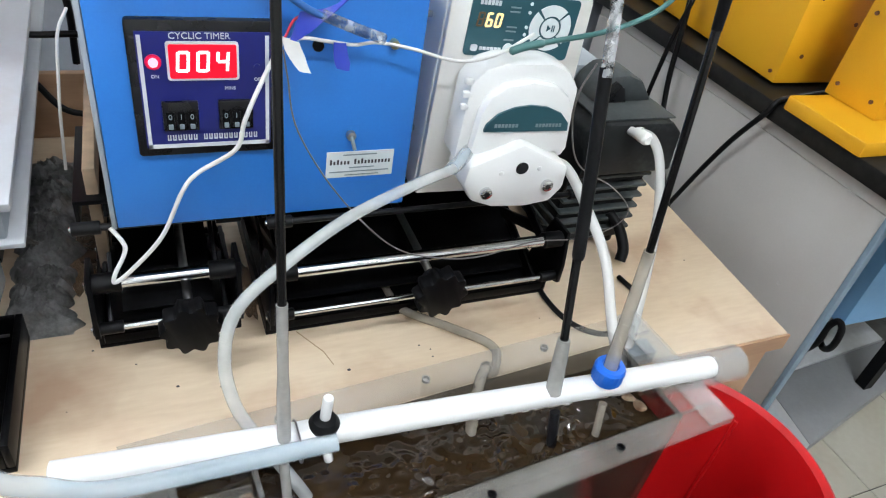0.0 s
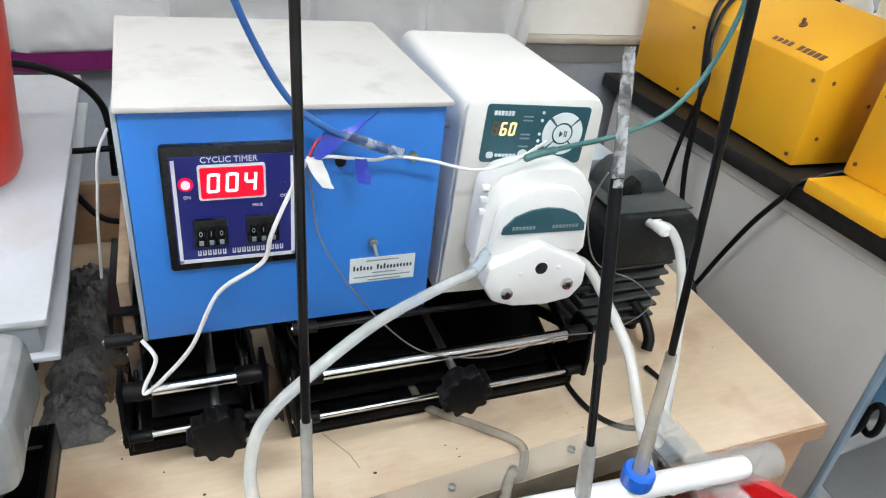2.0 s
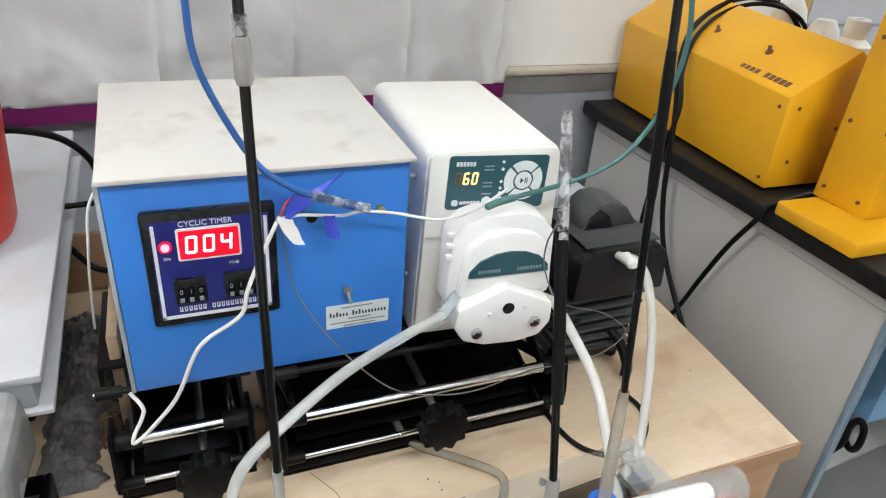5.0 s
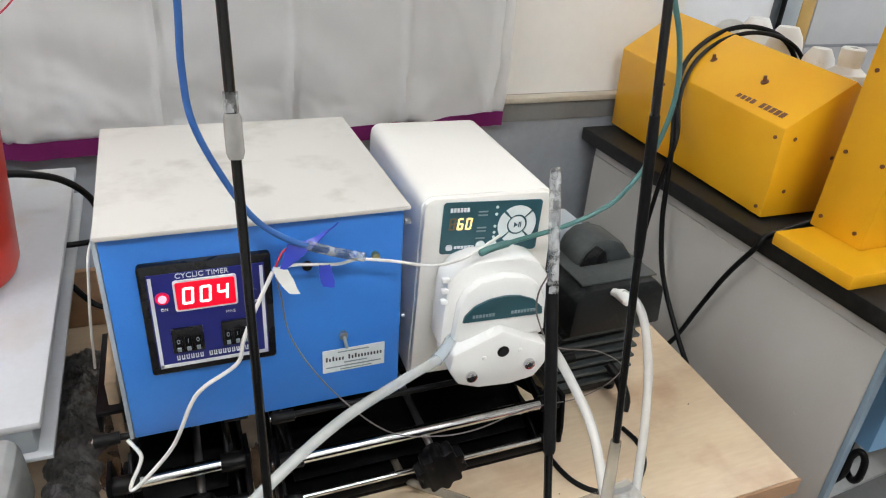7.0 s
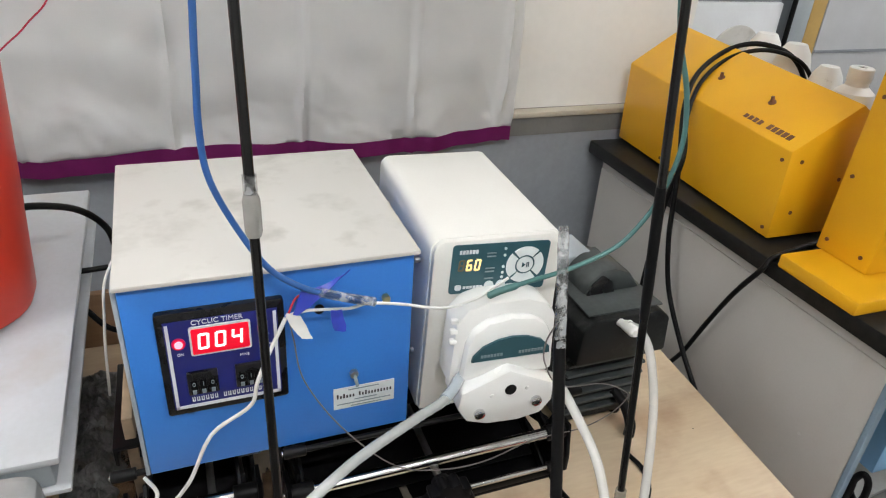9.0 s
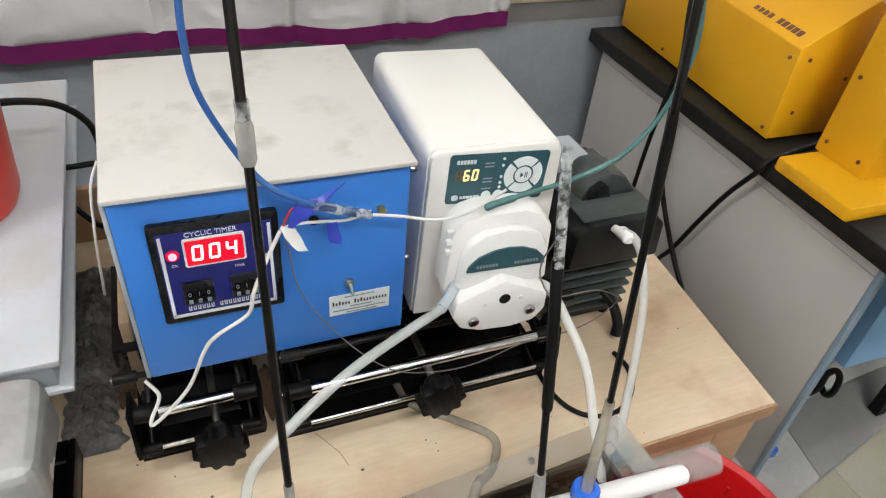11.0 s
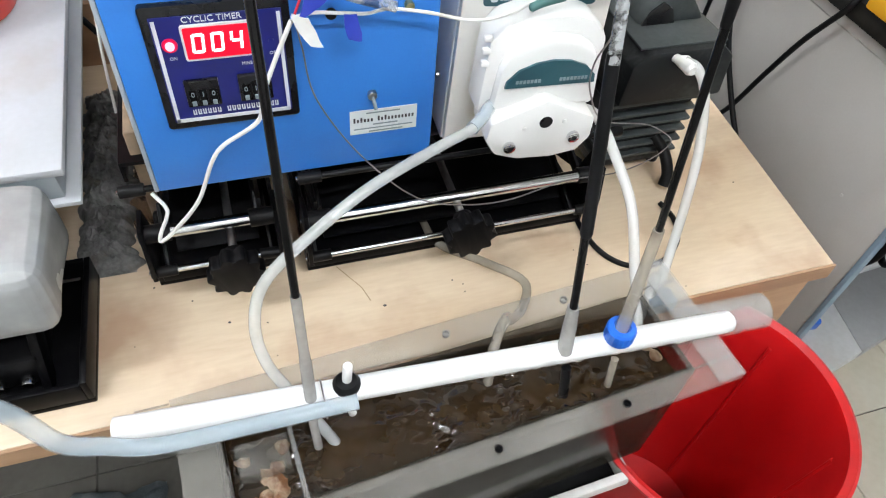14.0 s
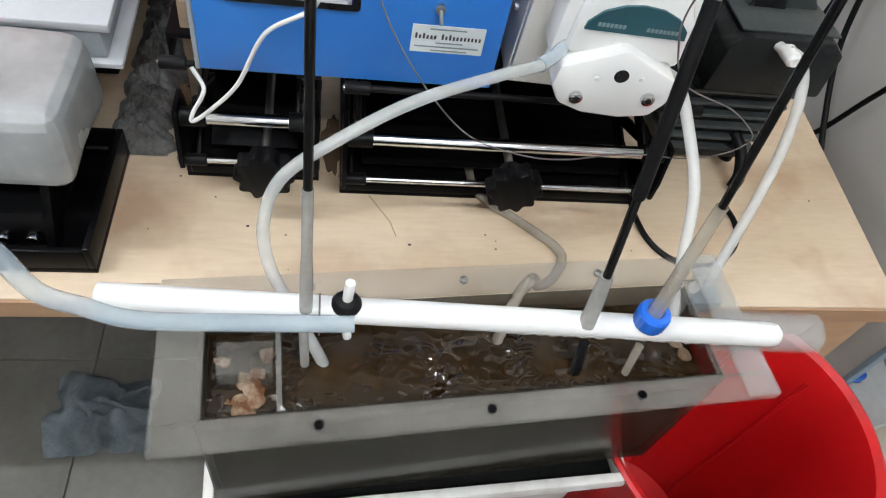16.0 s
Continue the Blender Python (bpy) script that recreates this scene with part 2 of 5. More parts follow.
def part(name, bm, material, parent=None, label="", local=False, smooth=None):
    """Links a bmesh as one mesh object under a thing or a part. Its points are in the room's axes, or in the parent's if local."""
    bmesh.ops.recalc_face_normals(bm, faces=bm.faces)
    me = bpy.data.meshes.new(name)
    bm.to_mesh(me)
    bm.free()
    me.materials.append(material)
    if smooth is None or smooth > 0:
        me.polygons.foreach_set("use_smooth", [True] * len(me.polygons))
        me.set_sharp_from_angle(angle=radians(smooth or 32))
    ob = new(name, me)
    if parent is not None:
        ob.parent = parent
        m = PLACE.get(parent.name, Matrix())
        if local:
            PLACE[ob.name] = m
        else:
            ob.matrix_parent_inverse = m.inverted()
            PLACE[ob.name] = Matrix()
    if label:
        tagged(ob, label)
    return ob


def struct(name, bm, material, label, category="structure", smooth=None):
    return tagged(part(name, bm, material, smooth=smooth), label, category, kind="structure")


def box(bm, lo, hi, bevel=0.0, seg=2, m=None):
    """An upright box from corner to corner."""
    c = [(lo[i] + hi[i]) / 2 for i in range(3)]
    s = [abs(hi[i] - lo[i]) for i in range(3)]
    r = bmesh.ops.create_cube(bm, size=1, matrix=Matrix.Translation(c) @ Matrix.Diagonal((*s, 1)))
    vs = r["verts"]
    if bevel:
        es = list({e for v in vs for e in v.link_edges})
        out = bmesh.ops.bevel(bm, geom=es, offset=bevel, segments=seg, affect="EDGES", profile=0.5)
        vs = list({v for f in out["faces"] for v in f.verts} | {v for v in vs if v.is_valid})
    if m is not None:
        bmesh.ops.transform(bm, matrix=m, verts=vs)
    return bm


def boxed(lo, hi, bevel=0.0, seg=2, m=None):
    return box(bmesh.new(), lo, hi, bevel, seg, m)


def smooth_path(pts, steps=8):
    """A Catmull-Rom path through the points."""
    p = [Vector(q) for q in pts]
    p = [2 * p[0] - p[1]] + p + [2 * p[-1] - p[-2]]
    out = []
    for i in range(1, len(p) - 2):
        for k in range(steps):
            t = k / steps
            a, b, c, d = p[i - 1:i + 3]
            out.append(0.5 * (2 * b + (c - a) * t + (2 * a - 5 * b + 4 * c - d) * t * t + (3 * b - 3 * c + d - a) * t ** 3))
    out.append(p[-2])
    return out


def sweep(bm, pts, r, seg=12, cap=True):
    """A round tube along the points; r may be one radius or one for each point."""
    pts = [Vector(p) for p in pts]
    rs = r if isinstance(r, (list, tuple)) else [r] * len(pts)
    rings, side = [], None
    for i, p in enumerate(pts):
        d = (pts[min(i + 1, len(pts) - 1)] - pts[max(i - 1, 0)]).normalized()
        if side is None:
            side = d.orthogonal().normalized()
        side = (side - d * side.dot(d)).normalized()
        up = d.cross(side)
        rings.append([bm.verts.new(p + rs[i] * (math.cos(2 * math.pi * k / seg) * side + math.sin(2 * math.pi * k / seg) * up)) for k in range(seg)])
    for a, b in zip(rings, rings[1:]):
        for k in range(seg):
            bm.faces.new((a[k], a[(k + 1) % seg], b[(k + 1) % seg], b[k]))
    if cap:
        bm.faces.new(rings[0][::-1])
        bm.faces.new(rings[-1])
    return bm


def tube(pts, r, seg=12, steps=8):
    return sweep(bmesh.new(), smooth_path(pts, steps), r, seg)


def rod(a, b, r, seg=16, bevel=0.0):
    bm = bmesh.new()
    a, b = Vector(a), Vector(b)
    d = (b - a).normalized()
    if bevel:
        return sweep(bm, [a, a + d * bevel * 0.3, a + d * bevel, b - d * bevel, b - d * bevel * 0.3, b],
                     [r - bevel, r - bevel * 0.3, r, r, r - bevel * 0.3, r - bevel], seg)
    return sweep(bm, [a, b], r, seg)


def lathe(profile, centre=(0, 0, 0), seg=32, squash=(1, 1), wobble=0.0):
    """A body of turning about z from (radius, height) pairs."""
    bm = bmesh.new()
    rings = []
    for r, h in profile:
        ring = []
        for k in range(seg):
            a = 2 * math.pi * k / seg
            w = 1 + wobble * noise.noise((math.cos(a) * 2, math.sin(a) * 2, h * 6))
            ring.append(bm.verts.new((centre[0] + squash[0] * r * w * math.cos(a), centre[1] + squash[1] * r * w * math.sin(a), centre[2] + h)))
        rings.append(ring)
    for a, b in zip(rings, rings[1:]):
        for k in range(seg):
            bm.faces.new((a[k], a[(k + 1) % seg], b[(k + 1) % seg], b[k]))
    bm.faces.new(rings[0][::-1])
    bm.faces.new(rings[-1])
    return bm


def prism(outline, axis, lo, hi, bevel=0.0, m=None):
    """An outline of (p, q) pairs drawn out along x, y or z from lo to hi."""
    bm = bmesh.new()

    def at(p, q, h):
        return {"x": (h, p, q), "y": (p, h, q), "z": (p, q, h)}[axis]
    a = [bm.verts.new(at(p, q, lo)) for p, q in outline]
    b = [bm.verts.new(at(p, q, hi)) for p, q in outline]
    k = len(outline)
    for i in range(k):
        bm.faces.new((a[i], a[(i + 1) % k], b[(i + 1) % k], b[i]))
    bm.faces.new(a[::-1])
    bm.faces.new(b)
    bmesh.ops.recalc_face_normals(bm, faces=bm.faces)
    if bevel:
        bmesh.ops.bevel(bm, geom=bm.edges[:], offset=bevel, segments=2, affect="EDGES", profile=0.5)
    if m is not None:
        bm.transform(m)
    return bm


def rounded(w, h, r, seg=5):
    """The outline of a rounded rectangle about its centre."""
    out = []
    for cx, cy, a0 in ((w / 2 - r, h / 2 - r, 0), (-w / 2 + r, h / 2 - r, 90), (-w / 2 + r, -h / 2 + r, 180), (w / 2 - r, -h / 2 + r, 270)):
        for k in range(seg + 1):
            a = radians(a0 + 90 * k / seg)
            out.append((cx + r * math.cos(a), cy + r * math.sin(a)))
    return out


def shifted(outline, dx, dy):
    return [(p + dx, q + dy) for p, q in outline]


def letters(text, at, size, m=None, depth=0.0004):
    """Letters that face -y, centred at a point."""
    cu = bpy.data.curves.new("letters", "FONT")
    cu.body, cu.size, cu.extrude, cu.align_x, cu.align_y = text, size, depth, "CENTER", "CENTER"
    ob = new("letters", cu)
    bpy.context.view_layer.update()
    me = bpy.data.meshes.new_from_object(ob.evaluated_get(bpy.context.evaluated_depsgraph_get()))
    bpy.data.objects.remove(ob)
    bm = bmesh.new()
    bm.from_mesh(me)
    bm.transform((m or Matrix()) @ pose(*at, 90, 0, 0))
    return bm


def digit(bm, ch, x, y, z, w, h, t):
    """A seven-segment digit that faces -y; x and z are its lower left corner."""
    on = {"0": "abcdef", "1": "bc", "4": "fgbc", "6": "afgedc", "8": "abcdefg"}[ch]
    lean = 0.08
    segs = {"a": (t * .6, h - t, w - t * .6, h), "g": (t * .6, h / 2 - t / 2, w - t * .6, h / 2 + t / 2), "d": (t * .6, 0, w - t * .6, t),
            "f": (0, h / 2 + t * .15, t, h - t * .4), "b": (w - t, h / 2 + t * .15, w, h - t * .4),
            "e": (0, t * .4, t, h / 2 - t * .15), "c": (w - t, t * .4, w, h / 2 - t * .15)}
    for s in on:
        x0, z0, x1, z1 = segs[s]
        quad = [(x + px + pz * lean, z + pz) for px, pz in ((x0, z0), (x1, z0), (x1, z1), (x0, z1))]
        f = [bm.verts.new((px, y, pz)) for px, pz in quad]
        g = [bm.verts.new((px, y + 0.0006, pz)) for px, pz in quad]
        bm.faces.new(f)
        for i in range(4):
            bm.faces.new((f[i], f[(i + 1) % 4], g[(i + 1) % 4], g[i]))
    return bm


def lumpy(bm, amount, scale, seed=0.0):
    for v in bm.verts:
        q = v.co * scale + Vector((seed, seed * 0.7, 0))
        v.co += amount * Vector((noise.noise(q), noise.noise(q + Vector((9, 0, 0))), noise.noise(q + Vector((0, 9, 0)))))
    return bm


def grid(nx, ny, place):
    """A sheet of quads; place(u, v) gives each point."""
    bm = bmesh.new()
    vs = [[bm.verts.new(place(i / nx, j / ny)) for i in range(nx + 1)] for j in range(ny + 1)]
    for j in range(ny):
        for i in range(nx):
            bm.faces.new((vs[j][i], vs[j][i + 1], vs[j + 1][i + 1], vs[j + 1][i]))
    return bm


def thick(bm, d):
    bmesh.ops.solidify(bm, geom=bm.faces[:], thickness=d)
    return bm


# ---- the room ----
TOP = 0.58
WALL_Y = 1.66
struct("floor", boxed((-2.6, -2.4, -0.06), (4.6, 3.0, -0.006)), GROUT, "dusty grey concrete bed under the floor tiles", "floor")
struct("wall_west", boxed((-2.72, -2.4, -0.06), (-2.6, 3.0, 2.8)), WALL, "plain off-white painted wall of the room", "wall")
struct("wall_east", boxed((4.6, -2.4, -0.06), (4.72, 3.0, 2.8)), WALL, "plain off-white painted wall of the room", "wall")
struct("wall_south", boxed((-2.72, -2.52, -0.06), (4.72, -2.4, 2.8)), WALL, "plain off-white painted wall of the room", "wall")
struct("wall_far", boxed((-2.72, 3.0, -0.06), (4.72, 3.12, 2.8)), WALL, "pale wall far behind the yellow machines", "wall")
struct("wall_north", boxed((-2.6, WALL_Y + 0.03, 0.855), (1.63, WALL_Y + 0.15, 2.8)), WALL, "off-white painted wall behind the table", "wall")
struct("wall_dado", boxed((-2.6, WALL_Y, -0.006), (1.63, WALL_Y + 0.15, 0.783)), WALL_GREY, "stained blue-grey painted lower wall", "wall")
struct("trim", boxed((-2.6, WALL_Y - 0.012, 0.838), (1.63, WALL_Y + 0.03, 0.8545), 0.003), mat("cream_ledge", (0.5, 0.46, 0.38), (0.4, 0.36, 0.29), 0.6), "cream painted ledge along the wall", "trim")
struct("wall_band", boxed((-2.6, WALL_Y - 0.004, 0.7835), (1.63, WALL_Y + 0.15, 0.8375)), mat("dark_grey_band", (0.13, 0.13, 0.13), (0.17, 0.17, 0.165), 0.6), "dark grey painted band on the wall", "wall")
struct("ceiling", boxed((-2.72, -2.52, 2.8), (4.72, 3.12, 2.9)), CEILING, "white painted ceiling", "ceiling")


def ceiling_lamp(x, y):
    lamp = thing("ceiling_lamp", (x, y, 2.7), "white fluorescent batten lamp fixed to the ceiling", "lamp", "ceiling lamps")
    part("housing", boxed((x - 0.62, y - 0.05, 2.74), (x + 0.62, y + 0.05, 2.8), 0.006), PAINT_WHITE, lamp)
    part("lamp_tube", rod((x - 0.6, y, 2.7), (x + 0.6, y, 2.7), 0.02, 10), LAMP, lamp, "glowing white tube")


ceiling_lamp(0.55, -0.85)
ceiling_lamp(-1.1, 0.35)
ceiling_lamp(3.2, 1.2)

# ---- cloth on the wall ----
def ridge(x, at, w):
    return max(0.0, 1 - abs(x - at) / w)


def cloth_place(u, v):
    x = -1.6 + u * 2.615
    top, bottom = 2.1, 0.818
    z = bottom + v * (top - bottom) + (0.008 * math.sin(x * 7) + 0.014 * max(0, x - 0.95)) * (1 - v)
    low = max(0.0, 1 - (z - bottom) / 0.22)
    fold = 0.012 * noise.noise((x * 3, z * 1.2, 0)) + 0.01 * (1 + low) * noise.noise((x * 9 + z * 3, z * 9 - x * 3, 3)) + 0.007 * low * noise.noise((x * 26 + z * 20, z * 34, 6))
    for at in (-0.55, -0.2, 0.13, 0.43, 0.72, 0.98):
        fold -= 0.016 * ridge(x, at + 0.01 * noise.noise((z * 5, at, 0)), 0.013) + 0.006 * ridge(x, at + 0.05, 0.05)
    fold -= 0.018 * abs(noise.noise((x * 4.2 + z * 2.2, z * 3.4 - x, 11))) + 0.006 * abs(noise.noise((x * 9 - z * 6, z * 11, 14)))
    fold += 0.02 * ridge(x + 0.4 * (z - bottom), 0.98, 0.06) * (0.4 + low)
    return (x, WALL_Y - 0.035 + fold, z)


curtain = thing("curtain", (-0.2, WALL_Y - 0.05, 0.818), "creased white cotton cloth with a magenta hem hung on the wall", "curtain")
sheet = thick(grid(300, 130, cloth_place), 0.0015)
part("cloth", sheet, CLOTH, curtain, smooth=80)


def hem_place(u, v):
    x, y, z = cloth_place(u, 0)
    return (x, y - 0.002, z - 0.041 * (1 - v) + 0.002)


part("hem", thick(grid(150, 4, hem_place), 0.0025), HEM, curtain, "magenta cotton hem band", smooth=80)

# ---- floor tiles ----
TILE = 0.3
tile_mesh = cream_mesh = None
random.seed(3)
floor_ob = bpy.data.objects["floor"]
for i in range(-4, 8):
    for j in range(-1, 6):
        x, y = i * TILE - 0.08, j * TILE - 0.055
        if tile_mesh is None:
            bm = boxed((-TILE / 2 + 0.0015, -TILE / 2 + 0.0015, -0.006), (TILE / 2 - 0.0015, TILE / 2 - 0.0015, 0.0), 0.0012, 1)
            first = part("tile", bm, FLOOR_SHADED, floor_ob)
            tile_mesh = first.data
            ob = first
        else:
            ob = new("tile", tile_mesh)
            ob.parent = floor_ob
        # Right-front tiles take the lit tone; the rest keep the shade painted in.
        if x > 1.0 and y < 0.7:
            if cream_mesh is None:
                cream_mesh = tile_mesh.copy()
                cream_mesh.materials[0] = FLOOR_CREAM_LIT
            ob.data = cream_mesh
        ob.location = (x, y, random.uniform(-0.0006, 0.0004))
        ob.rotation_euler = (0, 0, random.choice((0, math.pi / 2, math.pi)))

rest = bmesh.new()
for i in range(-8, 16):
    for j in range(-7, 10):
        if not (-4 <= i < 8 and -1 <= j < 6):
            x, y = i * TILE - 0.08, j * TILE - 0.055
            box(rest, (x - TILE / 2 + 0.0015, y - TILE / 2 + 0.0015, -0.0055), (x + TILE / 2 - 0.0015, y + TILE / 2 - 0.0015, 0.0))
tagged(part("far_tiles", rest, FLOOR_SHADED, floor_ob), kind="stuff")

# ---- table ----
table = thing("table", (0.2, 0.9, 0), "pale wood laminate work table with brown edges", "table")
part("tabletop", prism([(-1.3, 0.462), (1.004, 0.462), (1.07, 1.25), (-1.3, 1.25)], "z", TOP - 0.03, TOP, 0.0015), PLY, table, "pale laminated wood top with stains")
part("edge_band", prism([(-1.3, 0.4575), (1.006, 0.4575), (1.006, 0.4615), (-1.3, 0.4615)], "z", TOP - 0.031, TOP - 0.001), PLY_EDGE, table, "brown wood edge strip")
part("front_panel", boxed((0.5, 0.547, 0.0), (0.98, 0.562, TOP - 0.031), 0.002), PLY_EDGE, table, "brown wooden end panel")
part("apron", boxed((0.5, 0.465, 0.498), (0.899, 0.479, TOP - 0.031), 0.002), PLY_EDGE, table, "brown wooden apron board")
part("end_panel", boxed((0.9, 0.465, 0.0), (0.985, 0.479, TOP - 0.031), 0.002), PLY_EDGE, table, "brown wooden end panel")
part("side_panel", prism([(0.966, 0.48), (0.986, 0.48), (1.045, 1.2), (1.025, 1.2)], "z", 0, TOP - 0.031), PLY_EDGE, table)
for x in (-1.25, -0.75):
    part("leg", boxed((x, 1.1, 0), (x + 0.05, 1.15, TOP - 0.031), 0.003), PLY_EDGE, table)
for x, y in ((-1.25, 0.5), (-1.25, 1.16)):
    part("leg", boxed((x, y, 0), (x + 0.05, y + 0.05, TOP - 0.031), 0.003), PLY_EDGE, table)
# specks, stains and a scratch on the top
random.seed(11)


def speck(x, y, r, material=DARK_INK):
    bm = lathe([(r, 0), (r * 0.8, 0.0007)], (x, y, TOP), 8, (1, 0.8))
    part("speck", bm, material, table)


speck(0.103, 0.575, 0.0022)
speck(0.309, 0.552, 0.0026)
for k in range(14):
    speck(random.uniform(-0.03, 0.95), random.uniform(0.46, 0.66), random.uniform(0.0008, 0.0016))
part("scratch", sweep(bmesh.new(), [(0.258, 0.635, TOP), (0.285, 0.59, TOP), (0.292, 0.565, TOP)], 0.0008, 6), STAIN, table)

# ---- blue timer box ----
BX0, BX1, BY, BZ0, BZ1 = 0.058, 0.381, 0.599, 0.773, 1.0305
timer = thing("timer_box", (0.22, 0.8, BZ0), "blue enamelled metal control box with dusty white lid", "timer", moved=(0.003, 0.022, 0.0145), size=(0.978, 1, 1))


def slanted(x0, x1, y0, y1, z0, z1, spread, bevel):
    """A box whose right side leans outwards to the back."""
    return prism([(x0, y0), (x1, y0), (x1 + spread, y1), (x0 - 0.008, y1)], "z", z0, z1, bevel)


part("body", slanted(BX0, BX1, BY, 0.915, BZ0, BZ1, 0.004, 0.0015), BLUE, timer, "blue enamelled steel body")
part("lid", slanted(BX0 - 0.003, BX1 + 0.005, BY - 0.009, 0.925, BZ1 + 0.0005, BZ1 + 0.0065, 0.004, 0.002), LID, timer, "dusty white sheet-metal lid")
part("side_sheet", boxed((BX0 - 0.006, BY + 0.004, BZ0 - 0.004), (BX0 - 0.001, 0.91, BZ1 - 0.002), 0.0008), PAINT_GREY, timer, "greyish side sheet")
F = BY
bezel = part("bezel", prism(shifted(rounded(0.136, 0.136, 0.004), 0.157, 0.93), "y", F - 0.008, F + 0.004, 0.0012), BLACK, timer, "glossy black square bezel")
part("face_plate", boxed((0.097, F - 0.0095, 0.872), (0.217, F - 0.0085, 0.988)), NAVY, bezel, "navy printed face plate")
FY = F - 0.0098
for lo, hi in (((0.0985, FY, 0.872), (0.102, FY + 0.001, 0.985)), ((0.0985, FY, 0.8715), (0.2155, FY + 0.001, 0.8755)), ((0.212, FY, 0.872), (0.2155, FY + 0.001, 0.985))):
    part("border", boxed((lo[0], lo[1] - 0.0005, lo[2]), (hi[0], hi[1], hi[2])), WHITE_INK, bezel, "white printed border line")
part("window_frame", prism(shifted(rounded(0.065, 0.037, 0.003), 0.1545, 0.961), "y", FY - 0.002, FY + 0.0008), WHITE_INK, bezel, "white display surround")
display = part("display", prism(shifted(rounded(0.0605, 0.0325, 0.002), 0.1545, 0.961), "y", FY - 0.0026, FY - 0.0016), RED_GLOW, bezel, "lit red display window")
for k, ch in enumerate("004"):
    part("digit", digit(bmesh.new(), ch, 0.1295 + k * 0.0178, FY - 0.0034, 0.951, 0.012, 0.0205, 0.0028), WHITE_GLOW, bezel, "glowing white digit", smooth=0)
part("caption", letters("CYCLIC TIMER", (0.1525, FY - 0.0006, 0.9844), 0.0084), WHITE_INK, bezel, "white printed caption", smooth=0)
part("caption", letters("ON", (0.111, FY - 0.0006, 0.946), 0.0046), WHITE_INK, bezel, smooth=0)
part("caption", letters("OFF", (0.205, FY - 0.0006, 0.942), 0.0046), WHITE_INK, bezel, smooth=0)
part("caption", letters("MINS", (0.178, FY - 0.0006, 0.9335), 0.0046), WHITE_INK, bezel, smooth=0)
for k in range(18):
    if k != 6:
        x = 0.1165 + k * 0.0049
        part("print_bar", boxed((x, FY - 0.0006, 0.8795), (x + 0.0034, FY + 0.0004, 0.8805)), WHITE_INK, bezel)
        part("print_bar", boxed((x, FY - 0.0006, 0.8807), (x + 0.0011, FY + 0.0004, 0.8852)), WHITE_INK, bezel)
        part("print_bar", boxed((x + 0.0022, FY - 0.0006, 0.8807), (x + 0.0034, FY + 0.0004, 0.8852)), WHITE_INK, bezel)
# Added disc paints the red halo of light round the lit indicator.
part("indicator_halo", prism(shifted(rounded(0.0145, 0.0145, 0.0072, 6), 0.1105, 0.96), "y", FY - 0.0012, FY + 0.0004), RED_HALO, bezel, "glowing disc painting the lamp's red halo")
part("indicator", prism(shifted(rounded(0.0085, 0.0085, 0.0042, 5), 0.1105, 0.96), "y", FY - 0.003, FY), LED_GLOW, bezel, "lit red lamp")
part("indicator", prism(shifted(rounded(0.006, 0.006, 0.0029, 4), 0.204, 0.955), "y", FY - 0.002, FY), NAVY, bezel, "unlit lamp")
for x0, n in ((0.114, 3), (0.166, 3)):
    block = part("thumbwheel", boxed((x0, FY - 0.005, 0.892), (x0 + 0.033, FY, 0.922), 0.001), BLACK, bezel, "black thumbwheel switch block")
    for k in range(n):
        cx = x0 + 0.0065 + k * 0.010
        part("slot", boxed((cx - 0.0036, FY - 0.0062, 0.8945), (cx + 0.0036, FY - 0.0052, 0.9125), 0.0004), JACK, block)
        part("wheel_digit", letters("010"[k], (cx, FY - 0.0068, 0.9075), 0.0075), GREY_INK, block, smooth=0)
        part("wheel_button", boxed((cx - 0.0022, FY - 0.0085, 0.8955), (cx + 0.0022, FY - 0.0065, 0.9005), 0.0005), GREY_INK, block)
part("neon_lamp", rod((0.346, F + 0.001, 0.975), (0.346, F - 0.008, 0.975), 0.005, 14, 0.0015), BRASS, timer, "pale brass terminal stud")
part("cable_hole", rod((0.266, F + 0.001, 0.972), (0.266, F - 0.003, 0.972), 0.006, 14, 0.001), RUBBER, timer, "black rubber grommet")
toggle = part("toggle_switch", rod((0.307, F + 0.001, 0.871), (0.307, F - 0.006, 0.871), 0.0055, 12, 0.001), STEEL, timer, "small steel toggle switch")
part("lever", rod((0.307, F - 0.004, 0.871), (0.309, F - 0.014, 0.859), 0.0022, 10, 0.0008), GREY_INK, toggle)
sticker = part("sticker", boxed((0.281, F - 0.0012, 0.817), (0.361, F - 0.0002, 0.85)), KEY_WHITE, timer, "white printed maker's sticker")
for k in range(18):
    x = 0.285 + k * 0.0041
    if k != 6:
        part("print_bar", boxed((x, F - 0.0018, 0.834), (x + 0.0022, F - 0.001, 0.8382 + 0.0022 * (k in (0, 7, 2, 9)))), DARK_INK, sticker)
for z, a, b in ((0.846, 0.3, 0.34), (0.8295, 0.308, 0.338), (0.8245, 0.285, 0.356), (0.82, 0.303, 0.344)):
    part("print_line", boxed((a, F - 0.0018, z - 0.0007), (b, F - 0.001, z + 0.0007)), GREY_INK, sticker)

# ---- peristaltic pump ----
PX0, PX1, PY = 0.4, 0.573, 0.592
pump = thing("peristaltic_pump", (0.487, 0.7, 0.815), "white plastic peristaltic pump with teal keypad", "pump", moved=(0.014, 0.039, 0.001), spin=-3.5)
